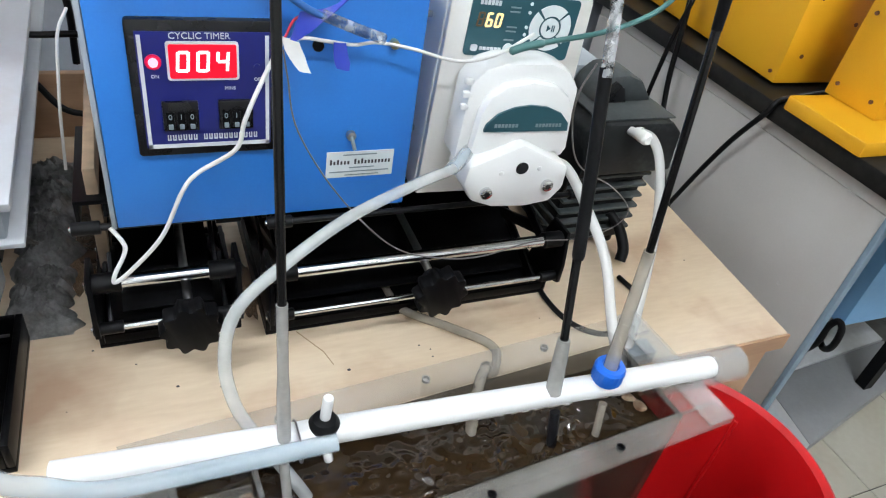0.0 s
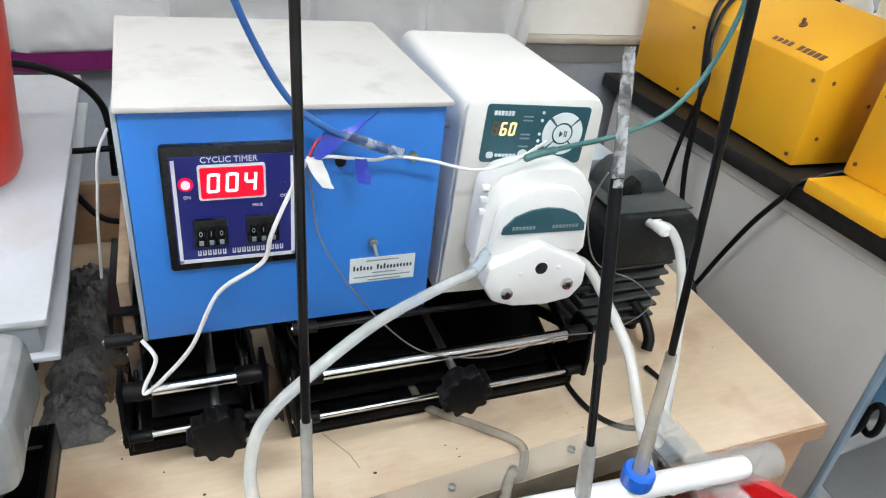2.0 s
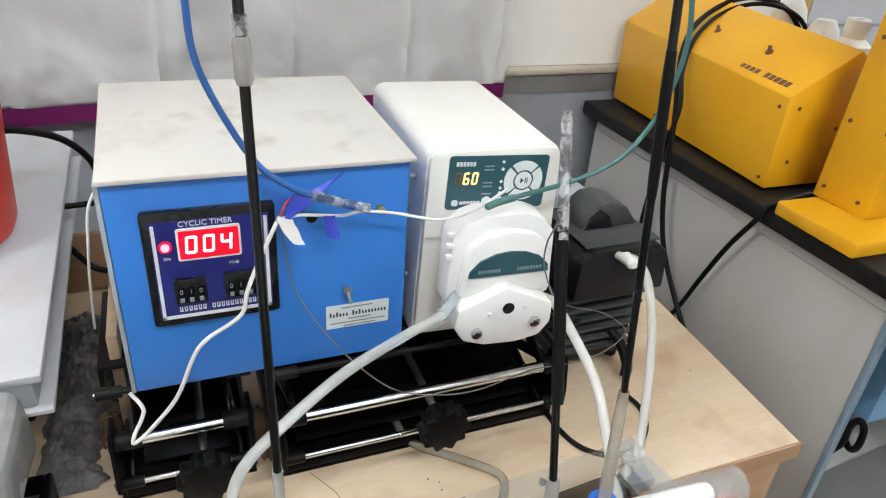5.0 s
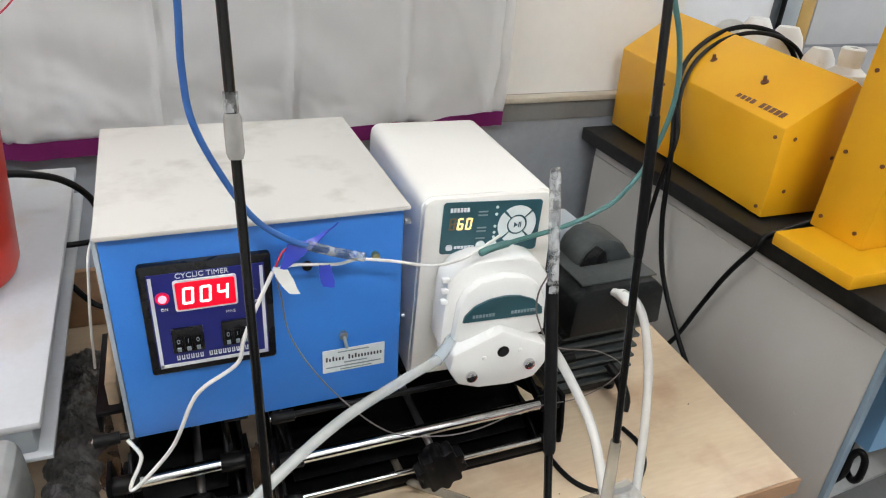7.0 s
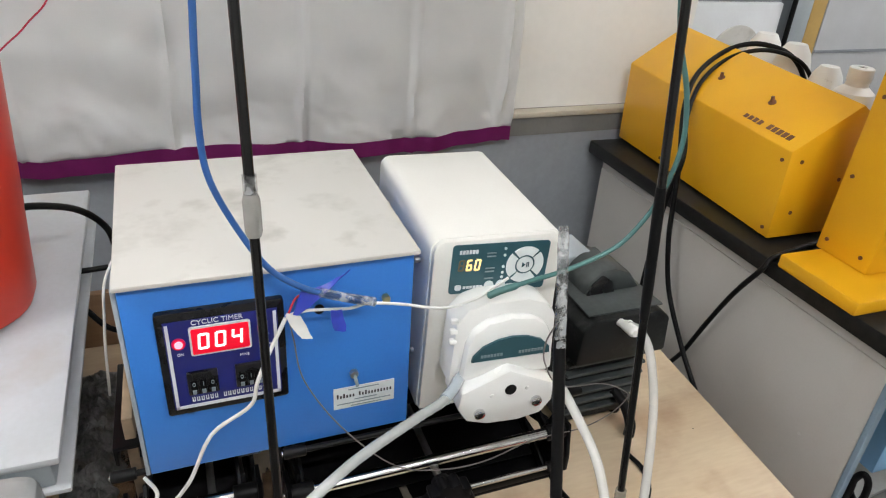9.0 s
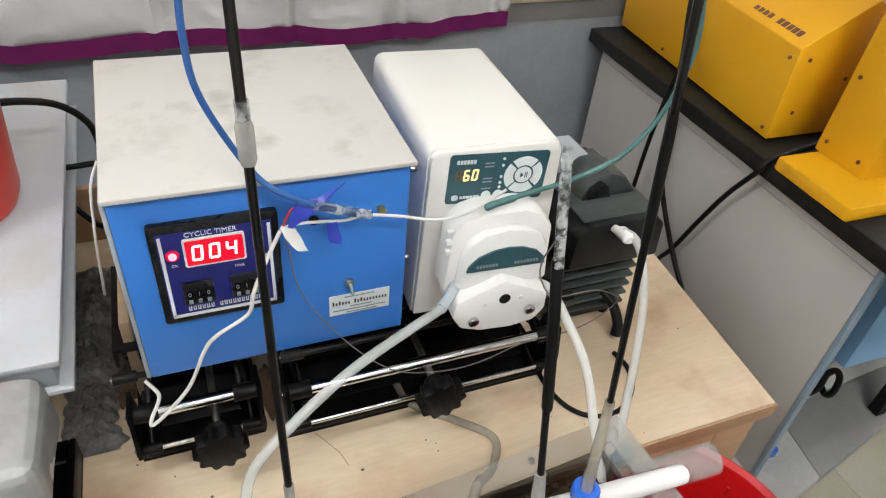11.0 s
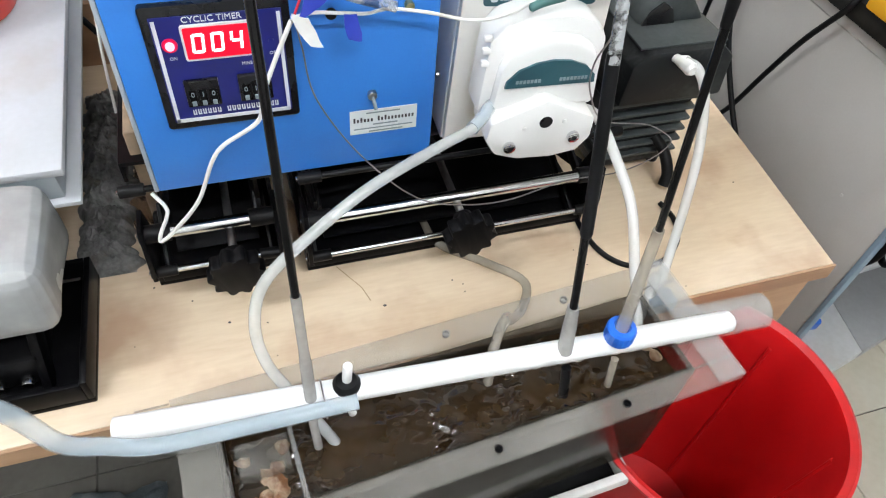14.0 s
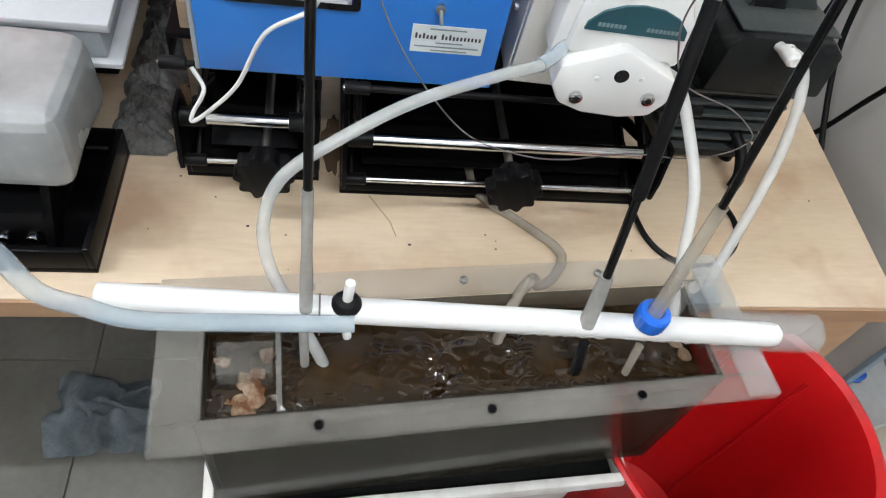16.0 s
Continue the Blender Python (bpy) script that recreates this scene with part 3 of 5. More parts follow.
outline = [(PX0 - 0.008, 0.788), (PX1 + 0.008, 0.788), (PX1 + 0.003, 0.93), (PX1, 1.03)] + [(PX1 - 0.014 + 0.014 * math.cos(radians(a)), 1.033 + 0.014 * math.sin(radians(a))) for a in (0, 30, 60, 90)] + \
    [(PX0 + 0.014 - 0.014 * math.sin(radians(a)), 1.033 + 0.014 * math.cos(radians(a))) for a in (0, 30, 60, 90)] + [(PX0 - 0.003, 0.93)]
body = prism(outline, "y", PY + 0.004, 0.875, 0.003)
part("housing", body, PUMP, pump, "off-white housing")
inner = [(0.487 + (p - 0.487) * 0.975, 0.94 + (q - 0.94) * 0.985) for p, q in outline]
front = part("front_plate", prism(inner, "y", PY - 0.004, PY + 0.006, 0.002), PUMP, pump, "off-white front plate")
plate_m = Matrix.Translation((0.489, 0, 1.004)) @ pose(0, 0, 0, 0, 2.0, 0) @ Matrix.Diagonal((0.93, 1, 0.93, 1))
panel = part("keypad", prism(rounded(0.139, 0.074, 0.005), "y", PY - 0.0052, PY - 0.0035, m=plate_m), PANEL, pump, "dark teal membrane keypad")


def on_plate(bm):
    bm.transform(plate_m)
    return bm


def ring_part(r0, r1, a0, a1, y, d, cx, cz, n=8):
    pts = [(cx + r1 * math.cos(radians(a0 + (a1 - a0) * k / n)), cz + r1 * math.sin(radians(a0 + (a1 - a0) * k / n))) for k in range(n + 1)]
    pts += [(cx + r0 * math.cos(radians(a1 - (a1 - a0) * k / n)), cz + r0 * math.sin(radians(a1 - (a1 - a0) * k / n))) for k in range(n + 1)]
    return prism(pts, "y", y, y + d)


KY = PY - 0.0062
for a in (45, 135, 225, 315):
    part("key", on_plate(ring_part(0.0145, 0.0275, a + 4, a + 86, KY, 0.0012, 0.036, 0.002)), KEY_WHITE, panel, "white arc key")
part("key", on_plate(prism(shifted(rounded(0.024, 0.024, 0.0119, 6), 0.036, 0.002), "y", KY, KY + 0.0012)), KEY_WHITE, panel, "white round start key")
part("key_mark", on_plate(prism([(0.0315, 0.006), (0.0315, -0.002), (0.0365, 0.002)], "y", KY - 0.0006, KY + 0.0004)), PANEL, panel, smooth=0)
for x in (0.038, 0.0405):
    part("key_mark", on_plate(boxed((x, KY - 0.0006, -0.002), (x + 0.0012, KY + 0.0004, 0.006))), PANEL, panel)
for x in (-0.013, 0.004):
    part("key", on_plate(prism(shifted(rounded(0.0135, 0.0135, 0.0066, 5), x, -0.0265), "y", KY, KY + 0.0012)), KEY_WHITE, panel, "small round white key")
part("digit", on_plate(digit(bmesh.new(), "8", -0.0605, KY, -0.002, 0.0085, 0.017, 0.0022)), AMBER_OFF, panel, "unlit digit", smooth=0)
for k, ch in enumerate("60"):
    part("digit", on_plate(digit(bmesh.new(), ch, -0.0495 + k * 0.0115, KY, -0.002, 0.0085, 0.017, 0.0024)), AMBER, panel, "glowing amber digit", smooth=0)
for k in range(6):
    part("print_bar", on_plate(boxed((-0.06 + k * 0.0045, KY, 0.0235), (-0.0567 + k * 0.0045, KY + 0.001, 0.029))), WHITE_INK, panel)
part("logo_shape", on_plate(prism(shifted(rounded(0.009, 0.008, 0.003), -0.057, -0.0275), "y", KY, KY + 0.001)), WHITE_INK, panel)
for k in range(6):
    part("print_bar", on_plate(boxed((-0.05 + k * 0.0048, KY, -0.0295), (-0.0463 + k * 0.0048, KY + 0.001, -0.0258))), WHITE_INK, panel)
for z in (0.022, 0.017, -0.001, -0.006, -0.0165):
    part("print_line", on_plate(boxed((-0.021, KY, z), (-0.008, KY + 0.001, z + 0.0016))), GREY_INK, panel)
for z in (0.0285, 0.0185, 0.001, -0.008, -0.015):
    part("indicator", on_plate(prism(shifted(rounded(0.004, 0.004, 0.0019, 4), 0.0045, z), "y", KY, KY + 0.001)), KEY_WHITE, panel)
for y in (0.63, 0.8):
    for z in (1.0, 0.86):
        part("screw", rod((PX0 - 0.002, y, z), (PX0 - 0.01, y, z), 0.004, 10, 0.001), STEEL, pump)

# pump head
HY = 0.525
hb = prism([(0.416, 0.862), (0.421, 0.955), (0.437, 0.974), (0.46, 0.981), (0.515, 0.981), (0.54, 0.972), (0.556, 0.952), (0.561, 0.862)], "y", PY - 0.048, PY - 0.003, 0.008)
head = part("pump_head", hb, HEAD, pump, "white glossy pump head")
cover = [(0.428, 0.877), (0.433, 0.928), (0.441, 0.948), (0.459, 0.961), (0.489, 0.966), (0.52, 0.961), (0.538, 0.948), (0.548, 0.926), (0.553, 0.877)]
part("head_cover", prism(cover, "y", HY + 0.004, PY - 0.045, 0.007), HEAD, head, "white curved head cover")
window = [(0.4385, 0.909), (0.44, 0.917), (0.452, 0.93), (0.471, 0.938), (0.49, 0.9405), (0.51, 0.9385), (0.529, 0.931), (0.541, 0.919), (0.5425, 0.909)]
part("head_label", prism(window, "y", HY + 0.001, HY + 0.0045), PANEL, head, "dark arched label")
for x0, n in ((0.45, 7), (0.5, 8)):
    for k in range(n):
        part("print_bar", boxed((x0 + k * 0.0042, HY + 0.0003, 0.9145), (x0 + k * 0.0042 + 0.003, HY + 0.0013, 0.9185)), GREY_INK, head)
lower = [(0.421, 0.848), (0.424, 0.872), (0.487, 0.899), (0.551, 0.868), (0.5515, 0.84), (0.538, 0.82), (0.505, 0.814), (0.462, 0.816), (0.434, 0.826)]
part("head_base", prism(lower, "y", HY - 0.012, PY - 0.02, 0.005), HEAD, head, "white lower head plate")
for x, z in ((0.45, 0.838), (0.527, 0.845)):
    knob = part("head_screw", rod((x, HY - 0.01, z), (x, HY - 0.017, z), 0.0075, 16, 0.0015), CHROME, head, "chrome socket screw")
    part("socket", rod((x, HY - 0.0165, z), (x, HY - 0.0176, z), 0.0036, 6), BLACK, knob)
part("shaft_hole", rod((0.4895, HY - 0.01, 0.869), (0.4895, HY - 0.0128, 0.869), 0.0078, 18), BLACK, head, "dark shaft opening")
for x, z in ((0.465, 0.863), (0.512, 0.868)):
    part("dimple", rod((x, HY - 0.01, z), (x, HY - 0.0135, z), 0.003, 10, 0.001), HEAD, head)
for z in (0.955, 0.94, 0.925):
    part("ridge", boxed((0.415, HY + 0.02, z), (0.425, PY - 0.04, z + 0.007), 0.002), HEAD, head)


# ---- lab jacks ----
def lab_jack(x0, x1, y0, y1, top, knob_x, lift, drop, label):
    """A scissor jack with black plates, chrome rods and a lobed knob; its front faces -y."""
    jack = thing("lab_jack", ((x0 + x1) / 2, (y0 + y1) / 2, TOP), label, "lab jack", "lab jacks on the table")
    part("base_plate", boxed((x0, y0, TOP), (x1, y1, TOP + 0.006), 0.001), JACK, jack, "dusty black base plate")
    for lo, hi in (((x0, y0, TOP + 0.0062), (x0 + 0.006, y1, TOP + 0.032)), ((x1 - 0.006, y0, TOP + 0.0062), (x1, y1, TOP + 0.032)), ((x0 + 0.0062, y0, TOP + 0.0062), (x1 - 0.0062, y0 + 0.004, TOP + 0.02)), ((x0 + 0.0062, y1 - 0.006, TOP + 0.0062), (x1 - 0.0062, y1, TOP + 0.032))):
        part("tray_wall", boxed(lo, hi, 0.001), JACK, jack)
    for x in (x0 + 0.0005, x1 - 0.0065):
        part("side_bracket", prism([(y0 - 0.03, TOP + 0.045), (y0 - 0.03, TOP + 0.075), (y0 - 0.02, TOP + 0.13), (y0 + 0.02, TOP + 0.13), (y0 + 0.06, TOP + 0.03), (y0 + 0.005, TOP + 0.03)], "x", x, x + 0.006, 0.001), JACK, jack)
    tp = boxed((x0, y0 + 0.02, top - 0.006), (x1, y1, top), 0.001)
    box(tp, (x0, y0 + 0.02, top - 0.03), (x0 + 0.005, y1, top - 0.005), 0.001)
    box(tp, (x1 - 0.005, y0 + 0.02, top - 0.03), (x1, y1, top - 0.005), 0.001)
    part("top_plate", tp, JACK, jack, "black top plate")
    mid = (TOP + top) / 2 + 0.005
    for x in (x0 + 0.012, x1 - 0.019):
        for a, b, c, d in ((y0 + 0.02, TOP + 0.018, y1 - 0.02, mid), (y1 - 0.02, TOP + 0.018, y0 + 0.02, mid), (y0 + 0.02, mid, y1 - 0.02, top - 0.018), (y1 - 0.02, mid, y0 + 0.03, top - 0.018)):
            v = Vector((0, c - a, d - b))
            length, tilt = v.length, math.atan2(v.z, v.y)
            m = Matrix.Translation((x, (a + c) / 2, (b + d) / 2)) @ Matrix.Rotation(tilt, 4, "X")
            part("scissor_arm", boxed((0, -length / 2 - 0.008, -0.009), (0.005, length / 2 + 0.008, 0.009), 0.001, m=m), JACK, jack)
            x += 0.0055 if x < (x0 + x1) / 2 else -0.0055
    for y, z, r, a, b in ((y0 - 0.02 * lift, TOP + 0.052, 0.0042, 0.03, 0.03), (y0 - 0.008 * lift, TOP + 0.112, 0.0085, 0.035, 0.035), (y0 - 0.02 * lift, top - 0.008, 0.004, 0.025, 0.025), (y1 - 0.02, mid, 0.0085, 0.035, 0.035), (y1 - 0.02, TOP + 0.024, 0.0045, 0.03, 0.03)):
        # Top rod goes black: the shade under the plate is put into its colour.
        part("cross_rod", rod((x0 + a, y, z), (x1 - b, y, z), r, 14), RUBBER if z > top - 0.01 else CHROME, jack, "cross rod darkened for the shade under the load" if z > top - 0.01 else "shiny chrome cross rod")
        for s, e in ((x0 - 0.001, x0 + a + 0.002), (x1 - b - 0.002, x1 + 0.001)):
            part("bush", rod((s, y, z), (e, y, z), r + 0.0035, 12, 0.001), RUBBER, jack)
        part("rod_end", rod((x0 - 0.0035, y, z), (x0 - 0.0005, y, z), 0.0032, 10, 0.001), CHROME, jack)
    for a, b, c, d in ((y0 + 0.03, TOP + 0.03, y1 - 0.015, mid), (y0 + 0.045, top - 0.02, y1 - 0.015, mid + 0.004)):
        v = Vector((0, c - a, d - b))
        m = Matrix.Translation((0, (a + c) / 2, (b + d) / 2)) @ Matrix.Rotation(math.atan2(v.z, v.y), 4, "X")
        part("scissor_plate", boxed((x0 + 0.03, -v.length / 2, -0.002), (x1 - 0.03, v.length / 2, 0.002), m=m), JACK, jack)
    part("spindle", rod((knob_x, y0 - 0.06, mid - drop), (knob_x, y1 - 0.02, mid), 0.0055, 12), STEEL, jack, "threaded steel spindle")
    prof = [(0.033 + 0.0035 * math.cos(10 * a) , a) for a in [2 * math.pi * k / 80 for k in range(80)]]
    bm = prism([(knob_x + r * math.cos(a), mid - drop + r * math.sin(a)) for r, a in prof], "y", y0 - 0.075, y0 - 0.052, 0.002)
    knob = part("knob", bm, RUBBER, jack, "black lobed plastic knob")
    part("hub", rod((knob_x, y0 - 0.052, mid - drop), (knob_x, y0 - 0.03, mid - drop), 0.014, 16, 0.002), RUBBER, knob)
    return jack


lab_jack(0.218, 0.647, 0.637, 0.9, 0.787, 0.43, 1.0, 0.014, "wide black laboratory jack with chrome rods under the pump")
lab_jack(0.02, 0.19, 0.658, 0.85, 0.787, 0.126, 1.0, 0.03, "small black laboratory jack with a lobed knob under the blue box")

# ---- white box at the side on its jack ----
side = thing("equipment_case", (-0.3, 0.95, 0.76), "white painted flat metal equipment case, slightly tilted", "case")
tilt = Matrix.Translation((-0.037, 0.676, 0.792)) @ Matrix.Rotation(radians(5.2), 4, "X")
part("case_body", boxed((-0.55, 0.004, -0.052), (-0.012, 0.66, -0.0125), 0.003, m=tilt), PAINT_GREY, side, "grey case sides")
part("case_cover", boxed((-0.56, 0, -0.012), (0, 0.67, 0), 0.003, m=tilt), PAINT_CASE, side, "white painted cover")
part("case_flange", boxed((-0.56, -0.004, -0.06), (0.004, 0.665, -0.0525), 0.002, m=tilt), PAINT_CASE, side, "white lower flange")

jack3 = thing("lab_jack", (-0.2, 0.6, TOP), "black laboratory jack with low tray and steel screws", "lab jack", "lab jacks on the table", moved=(-0.008, 0.003, 0))
part("base_plate", boxed((-0.36, 0.495, TOP), (-0.05, 0.69, TOP + 0.008), 0.001), JACK, jack3, "black base plate")
for lo, hi in (((-0.058, 0.495, TOP + 0.0082), (-0.05, 0.69, TOP + 0.045)), ((-0.3518, 0.495, TOP + 0.0082), (-0.0582, 0.503, TOP + 0.04)), ((-0.3518, 0.682, TOP + 0.0082), (-0.0582, 0.69, TOP + 0.045)), ((-0.36, 0.495, TOP + 0.0082), (-0.352, 0.69, TOP + 0.045))):
    part("tray_wall", boxed(lo, hi, 0.0015), JACK, jack3)
part("gear_block", boxed((-0.34, 0.53, TOP + 0.01), (-0.1, 0.68, TOP + 0.06), 0.006), RUBBER, jack3)
part("arm", prism([(0.51, TOP + 0.012), (0.56, TOP + 0.0975), (0.6, TOP + 0.0975), (0.54, TOP + 0.012)], "x", -0.104, -0.094, 0.001), JACK, jack3)
part("top_plate", boxed((-0.34, 0.54, TOP + 0.098), (-0.07, 0.69, TOP + 0.106), 0.002), JACK, jack3)
for x in (-0.145, -0.115):
    part("screw", rod((x, 0.525, TOP + 0.035), (x, 0.512, TOP + 0.035), 0.007, 14, 0.002), CHROME, jack3, "bright steel screw")
part("slot", boxed((-0.085, 0.65, TOP + 0.046), (-0.06, 0.654, TOP + 0.0475)), STEEL, jack3)

bag = bmesh.new()
box(bag, (-0.43, 0.522, 0.69), (-0.058, 0.67, 0.795), 0.02, 3)
bmesh.ops.subdivide_edges(bag, edges=bag.edges[:], cuts=6, use_grid_fill=True)
lumpy(bag, 0.009, 9, 2.0)
tagged(part("plastic_bag", bag, BAG, smooth=50), "cloudy grey plastic bag wrapped round a block on the jack", "bag")
prop = thing("support_block", (-0.3, 1.1, TOP), "dark block carrying the back of the white case", "block")
part("block_body", boxed((-0.5, 0.85, TOP), (-0.1, 1.2, 0.744), 0.004), RUBBER, prop)



def wool_place(u, v):
    y = 0.69 + 0.42 * v
    edge = 0.012 * noise.noise((v * 14, 0, 3)) + 0.006 * noise.noise((v * 40, u, 9))
    x = -0.085 + edge + u * (0.075 + 0.014 * noise.noise((v * 11, 5, 0)))
    hump = max(0.0, math.sin(math.pi * u)) ** 0.6 * min(1, v * 12, (1 - v) * 12)
    z = TOP + 0.001 + hump * (0.03 + 0.016 * noise.noise((u * 4, v * 16, 2)) + 0.01 * noise.noise((u * 12, v * 50, 4)) + 0.006 * noise.noise((u * 30, v * 120, 7)))
    return (x, y, max(z, TOP + 0.0005))


tagged(part("wool_strip", thick(grid(36, 160, wool_place), 0.001), WOOL, smooth=60), "grey dusty fibre strip lying on the table", "insulation")
def ragged(x0, x1, y0, y1, seed, n=40):
    """An uneven outline inside a rectangle."""
    out = []
    for k in range(n):
        a = 2 * math.pi * k / n
        r = 0.82 + 0.3 * noise.noise((math.cos(a) * 2.2, math.sin(a) * 2.2, seed))
        out.append(((x0 + x1) / 2 + (x1 - x0) / 2 * r * math.cos(a), (y0 + y1) / 2 + (y1 - y0) / 2 * r * math.sin(a)))
    return out


DIRT = mat("brown_dirt", (0.2, 0.115, 0.06), (0.34, 0.2, 0.11), 0.8, scale=24, fine=160, bump=0.3, alpha=0.6)
DIRT_DARK = mat("dark_dirt", (0.07, 0.05, 0.04), (0.16, 0.11, 0.075), 0.85, scale=24, fine=160, bump=0.3, alpha=0.75)
for q, (x0, x1, y0, y1, material) in enumerate(((-0.03, 0.03, 0.76, 0.9, DIRT), (-0.02, 0.05, 0.78, 1.1, DIRT_DARK), (0.19, 0.225, 0.66, 0.8, DIRT))):
    part("dirt_patch", prism(ragged(x0, x1, y0, y1, q * 3.1), "z", TOP, TOP + 0.0005 + 0.0002 * q), material, table, "brown dirt and grime on the table")
board = thing("wooden_board", (0.02, 1.0, TOP), "stained brown board standing against the blue box", "board")
part("plank", boxed((0.034, 0.69, TOP + 0.1), (0.047, 1.06, 0.82), 0.002), BOARD, board)
part("foot", boxed((0.03, 0.86, TOP), (0.05, 1.06, TOP + 0.1), 0.002), BOARD, board)
back_board = thing("wooden_board", (-0.2, 1.34, TOP), "plain tan wooden board leaning behind the table things", "board")
part("plank", boxed((-0.7, 1.2, TOP), (0.45, 1.215, 0.7), 0.002), PLY_EDGE, back_board)
red = thing("red_tub", (-0.197, 1.0, 0.824), "glossy red plastic tub standing on the white case", "tub")
part("tub_body", lathe([(0.10, 0), (0.108, 0.02), (0.122, 0.2), (0.135, 0.4), (0.131, 0.41), (0.125, 0.4)], (-0.197, 1.0, 0.824), 40), RED_TUB, red)
part("rim", lathe([(0.131, 0.4), (0.139, 0.4), (0.141, 0.408), (0.137, 0.415), (0.131, 0.412)], (-0.197, 1.0, 0.824), 40), RED_TUB, red, "rolled red rim")

# ---- aquarium style air pump ----
air = thing("air_pump", (0.775, 0.79, TOP), "dusty charcoal ribbed air pump with a carrying handle", "air pump", moved=(0.004, 0.038, 0), size=(1, 1, 0.92))
part("lower_casing", prism([(0.7, TOP + 0.02), (0.838, TOP + 0.02), (0.85, TOP + 0.1875), (0.69, TOP + 0.1875)], "y", 0.69, 0.89, 0.003), AIRPUMP, air, "black lower casing")
for k in range(6):
    z = TOP + 0.045 + k * 0.0235
    g = 0.0006 * k
    part("rib", boxed((0.694 - g, 0.679 - g, z), (0.846 + g, 0.892, z + 0.007), 0.003), DUSTY, air, "dusty casing rib")
part("upper_casing", prism([(0.684, TOP + 0.188), (0.858, TOP + 0.188), (0.852, 0.842), (0.83, 0.862), (0.712, 0.862), (0.688, 0.842)], "y", 0.652, 0.88, 0.006), AIRPUMP, air, "charcoal upper casing")
part("top_cover", prism([(0.7, 0.0), (0.84, 0.0), (0.836, 0.2), (0.704, 0.2)], "z", 0.8622, 0.8655, 0.001, Matrix.Translation((0, 0.664, 0))), DUSTY, air, "dust-covered grey top")
hd = [(0.722, 0.861), (0.733, 0.892), (0.752, 0.91), (0.778, 0.912), (0.808, 0.9), (0.838, 0.861)]
part("handle", prism(hd, "y", 0.72, 0.79, 0.008), DUSTY, air, "dusty rounded handle")
part("handle_recess", prism([(0.727, 0.8635), (0.738, 0.888), (0.754, 0.902), (0.772, 0.89), (0.782, 0.8635)], "y", 0.7165, 0.721, 0.001), BLACK, air)
for x in (0.715, 0.83):
    for y in (0.71, 0.88):
        part("foot", rod((x, y, TOP), (x, y, TOP + 0.021), 0.012, 14, 0.002), RUBBER, air)
part("nozzle", sweep(bmesh.new(), [(0.752, 0.66, 0.85), (0.752, 0.645, 0.853), (0.753, 0.635, 0.857), (0.754, 0.617, 0.857), (0.754, 0.612, 0.857)], [0.007, 0.007, 0.0105, 0.0105, 0.007], 16), PVC, air, "white rubber outlet nozzle")
part("label_plate", boxed((0.69, 0.8, 0.8662), (0.79, 0.88, 0.892), 0.002), PAINT_GREY, air, "greyish rating plate")
part("power_plug", sweep(bmesh.new(), smooth_path([(0.80, 0.688, 0.66), (0.812, 0.665, 0.64), (0.815, 0.642, 0.612), (0.808, 0.632, 0.592)], 4), 0.0095, 12), RUBBER, air, "black cable plug")

# ---- acrylic tank ----
tank = thing("acrylic_tank", (0.33, 0.32, 0.47), "cloudy acrylic tank with flanged rim and brown water", "tank", moved=(0.01, 0.01, 0.043), spin=1.8, size=(0.965, 1, 1))
A0, A1, B0, B1, RIM, BASE = 0.07, 0.59, 0.262, 0.375, 0.672, 0.467
yaw_t = Matrix.Translation((0.33, 0.32, 0)) @ Matrix.Rotation(radians(2.5), 4, "Z") @ Matrix.Translation((-0.33, -0.32, 0))
part("front_wall", boxed((A0, B0, BASE), (A1, B0 + 0.006, RIM - 0.001), m=yaw_t), ACRYLIC_WALL, tank, "dirty clear front wall")
part("back_wall", boxed((A0, B1 - 0.006, BASE), (A1, B1, RIM - 0.001), m=yaw_t), ACRYLIC_WALL, tank)
part("end_wall", boxed((A0, B0 + 0.0062, BASE), (A0 + 0.006, B1 - 0.0062, RIM - 0.001), m=yaw_t), ACRYLIC_WALL, tank)
part("end_wall", boxed((A1 - 0.006, B0 + 0.0062, BASE), (A1, B1 - 0.0062, RIM - 0.001), m=yaw_t), ACRYLIC_WALL, tank)
part("tank_floor", boxed((A0, B0, BASE - 0.007), (A1, B1, BASE - 0.0004), m=yaw_t), ACRYLIC_WALL, tank)


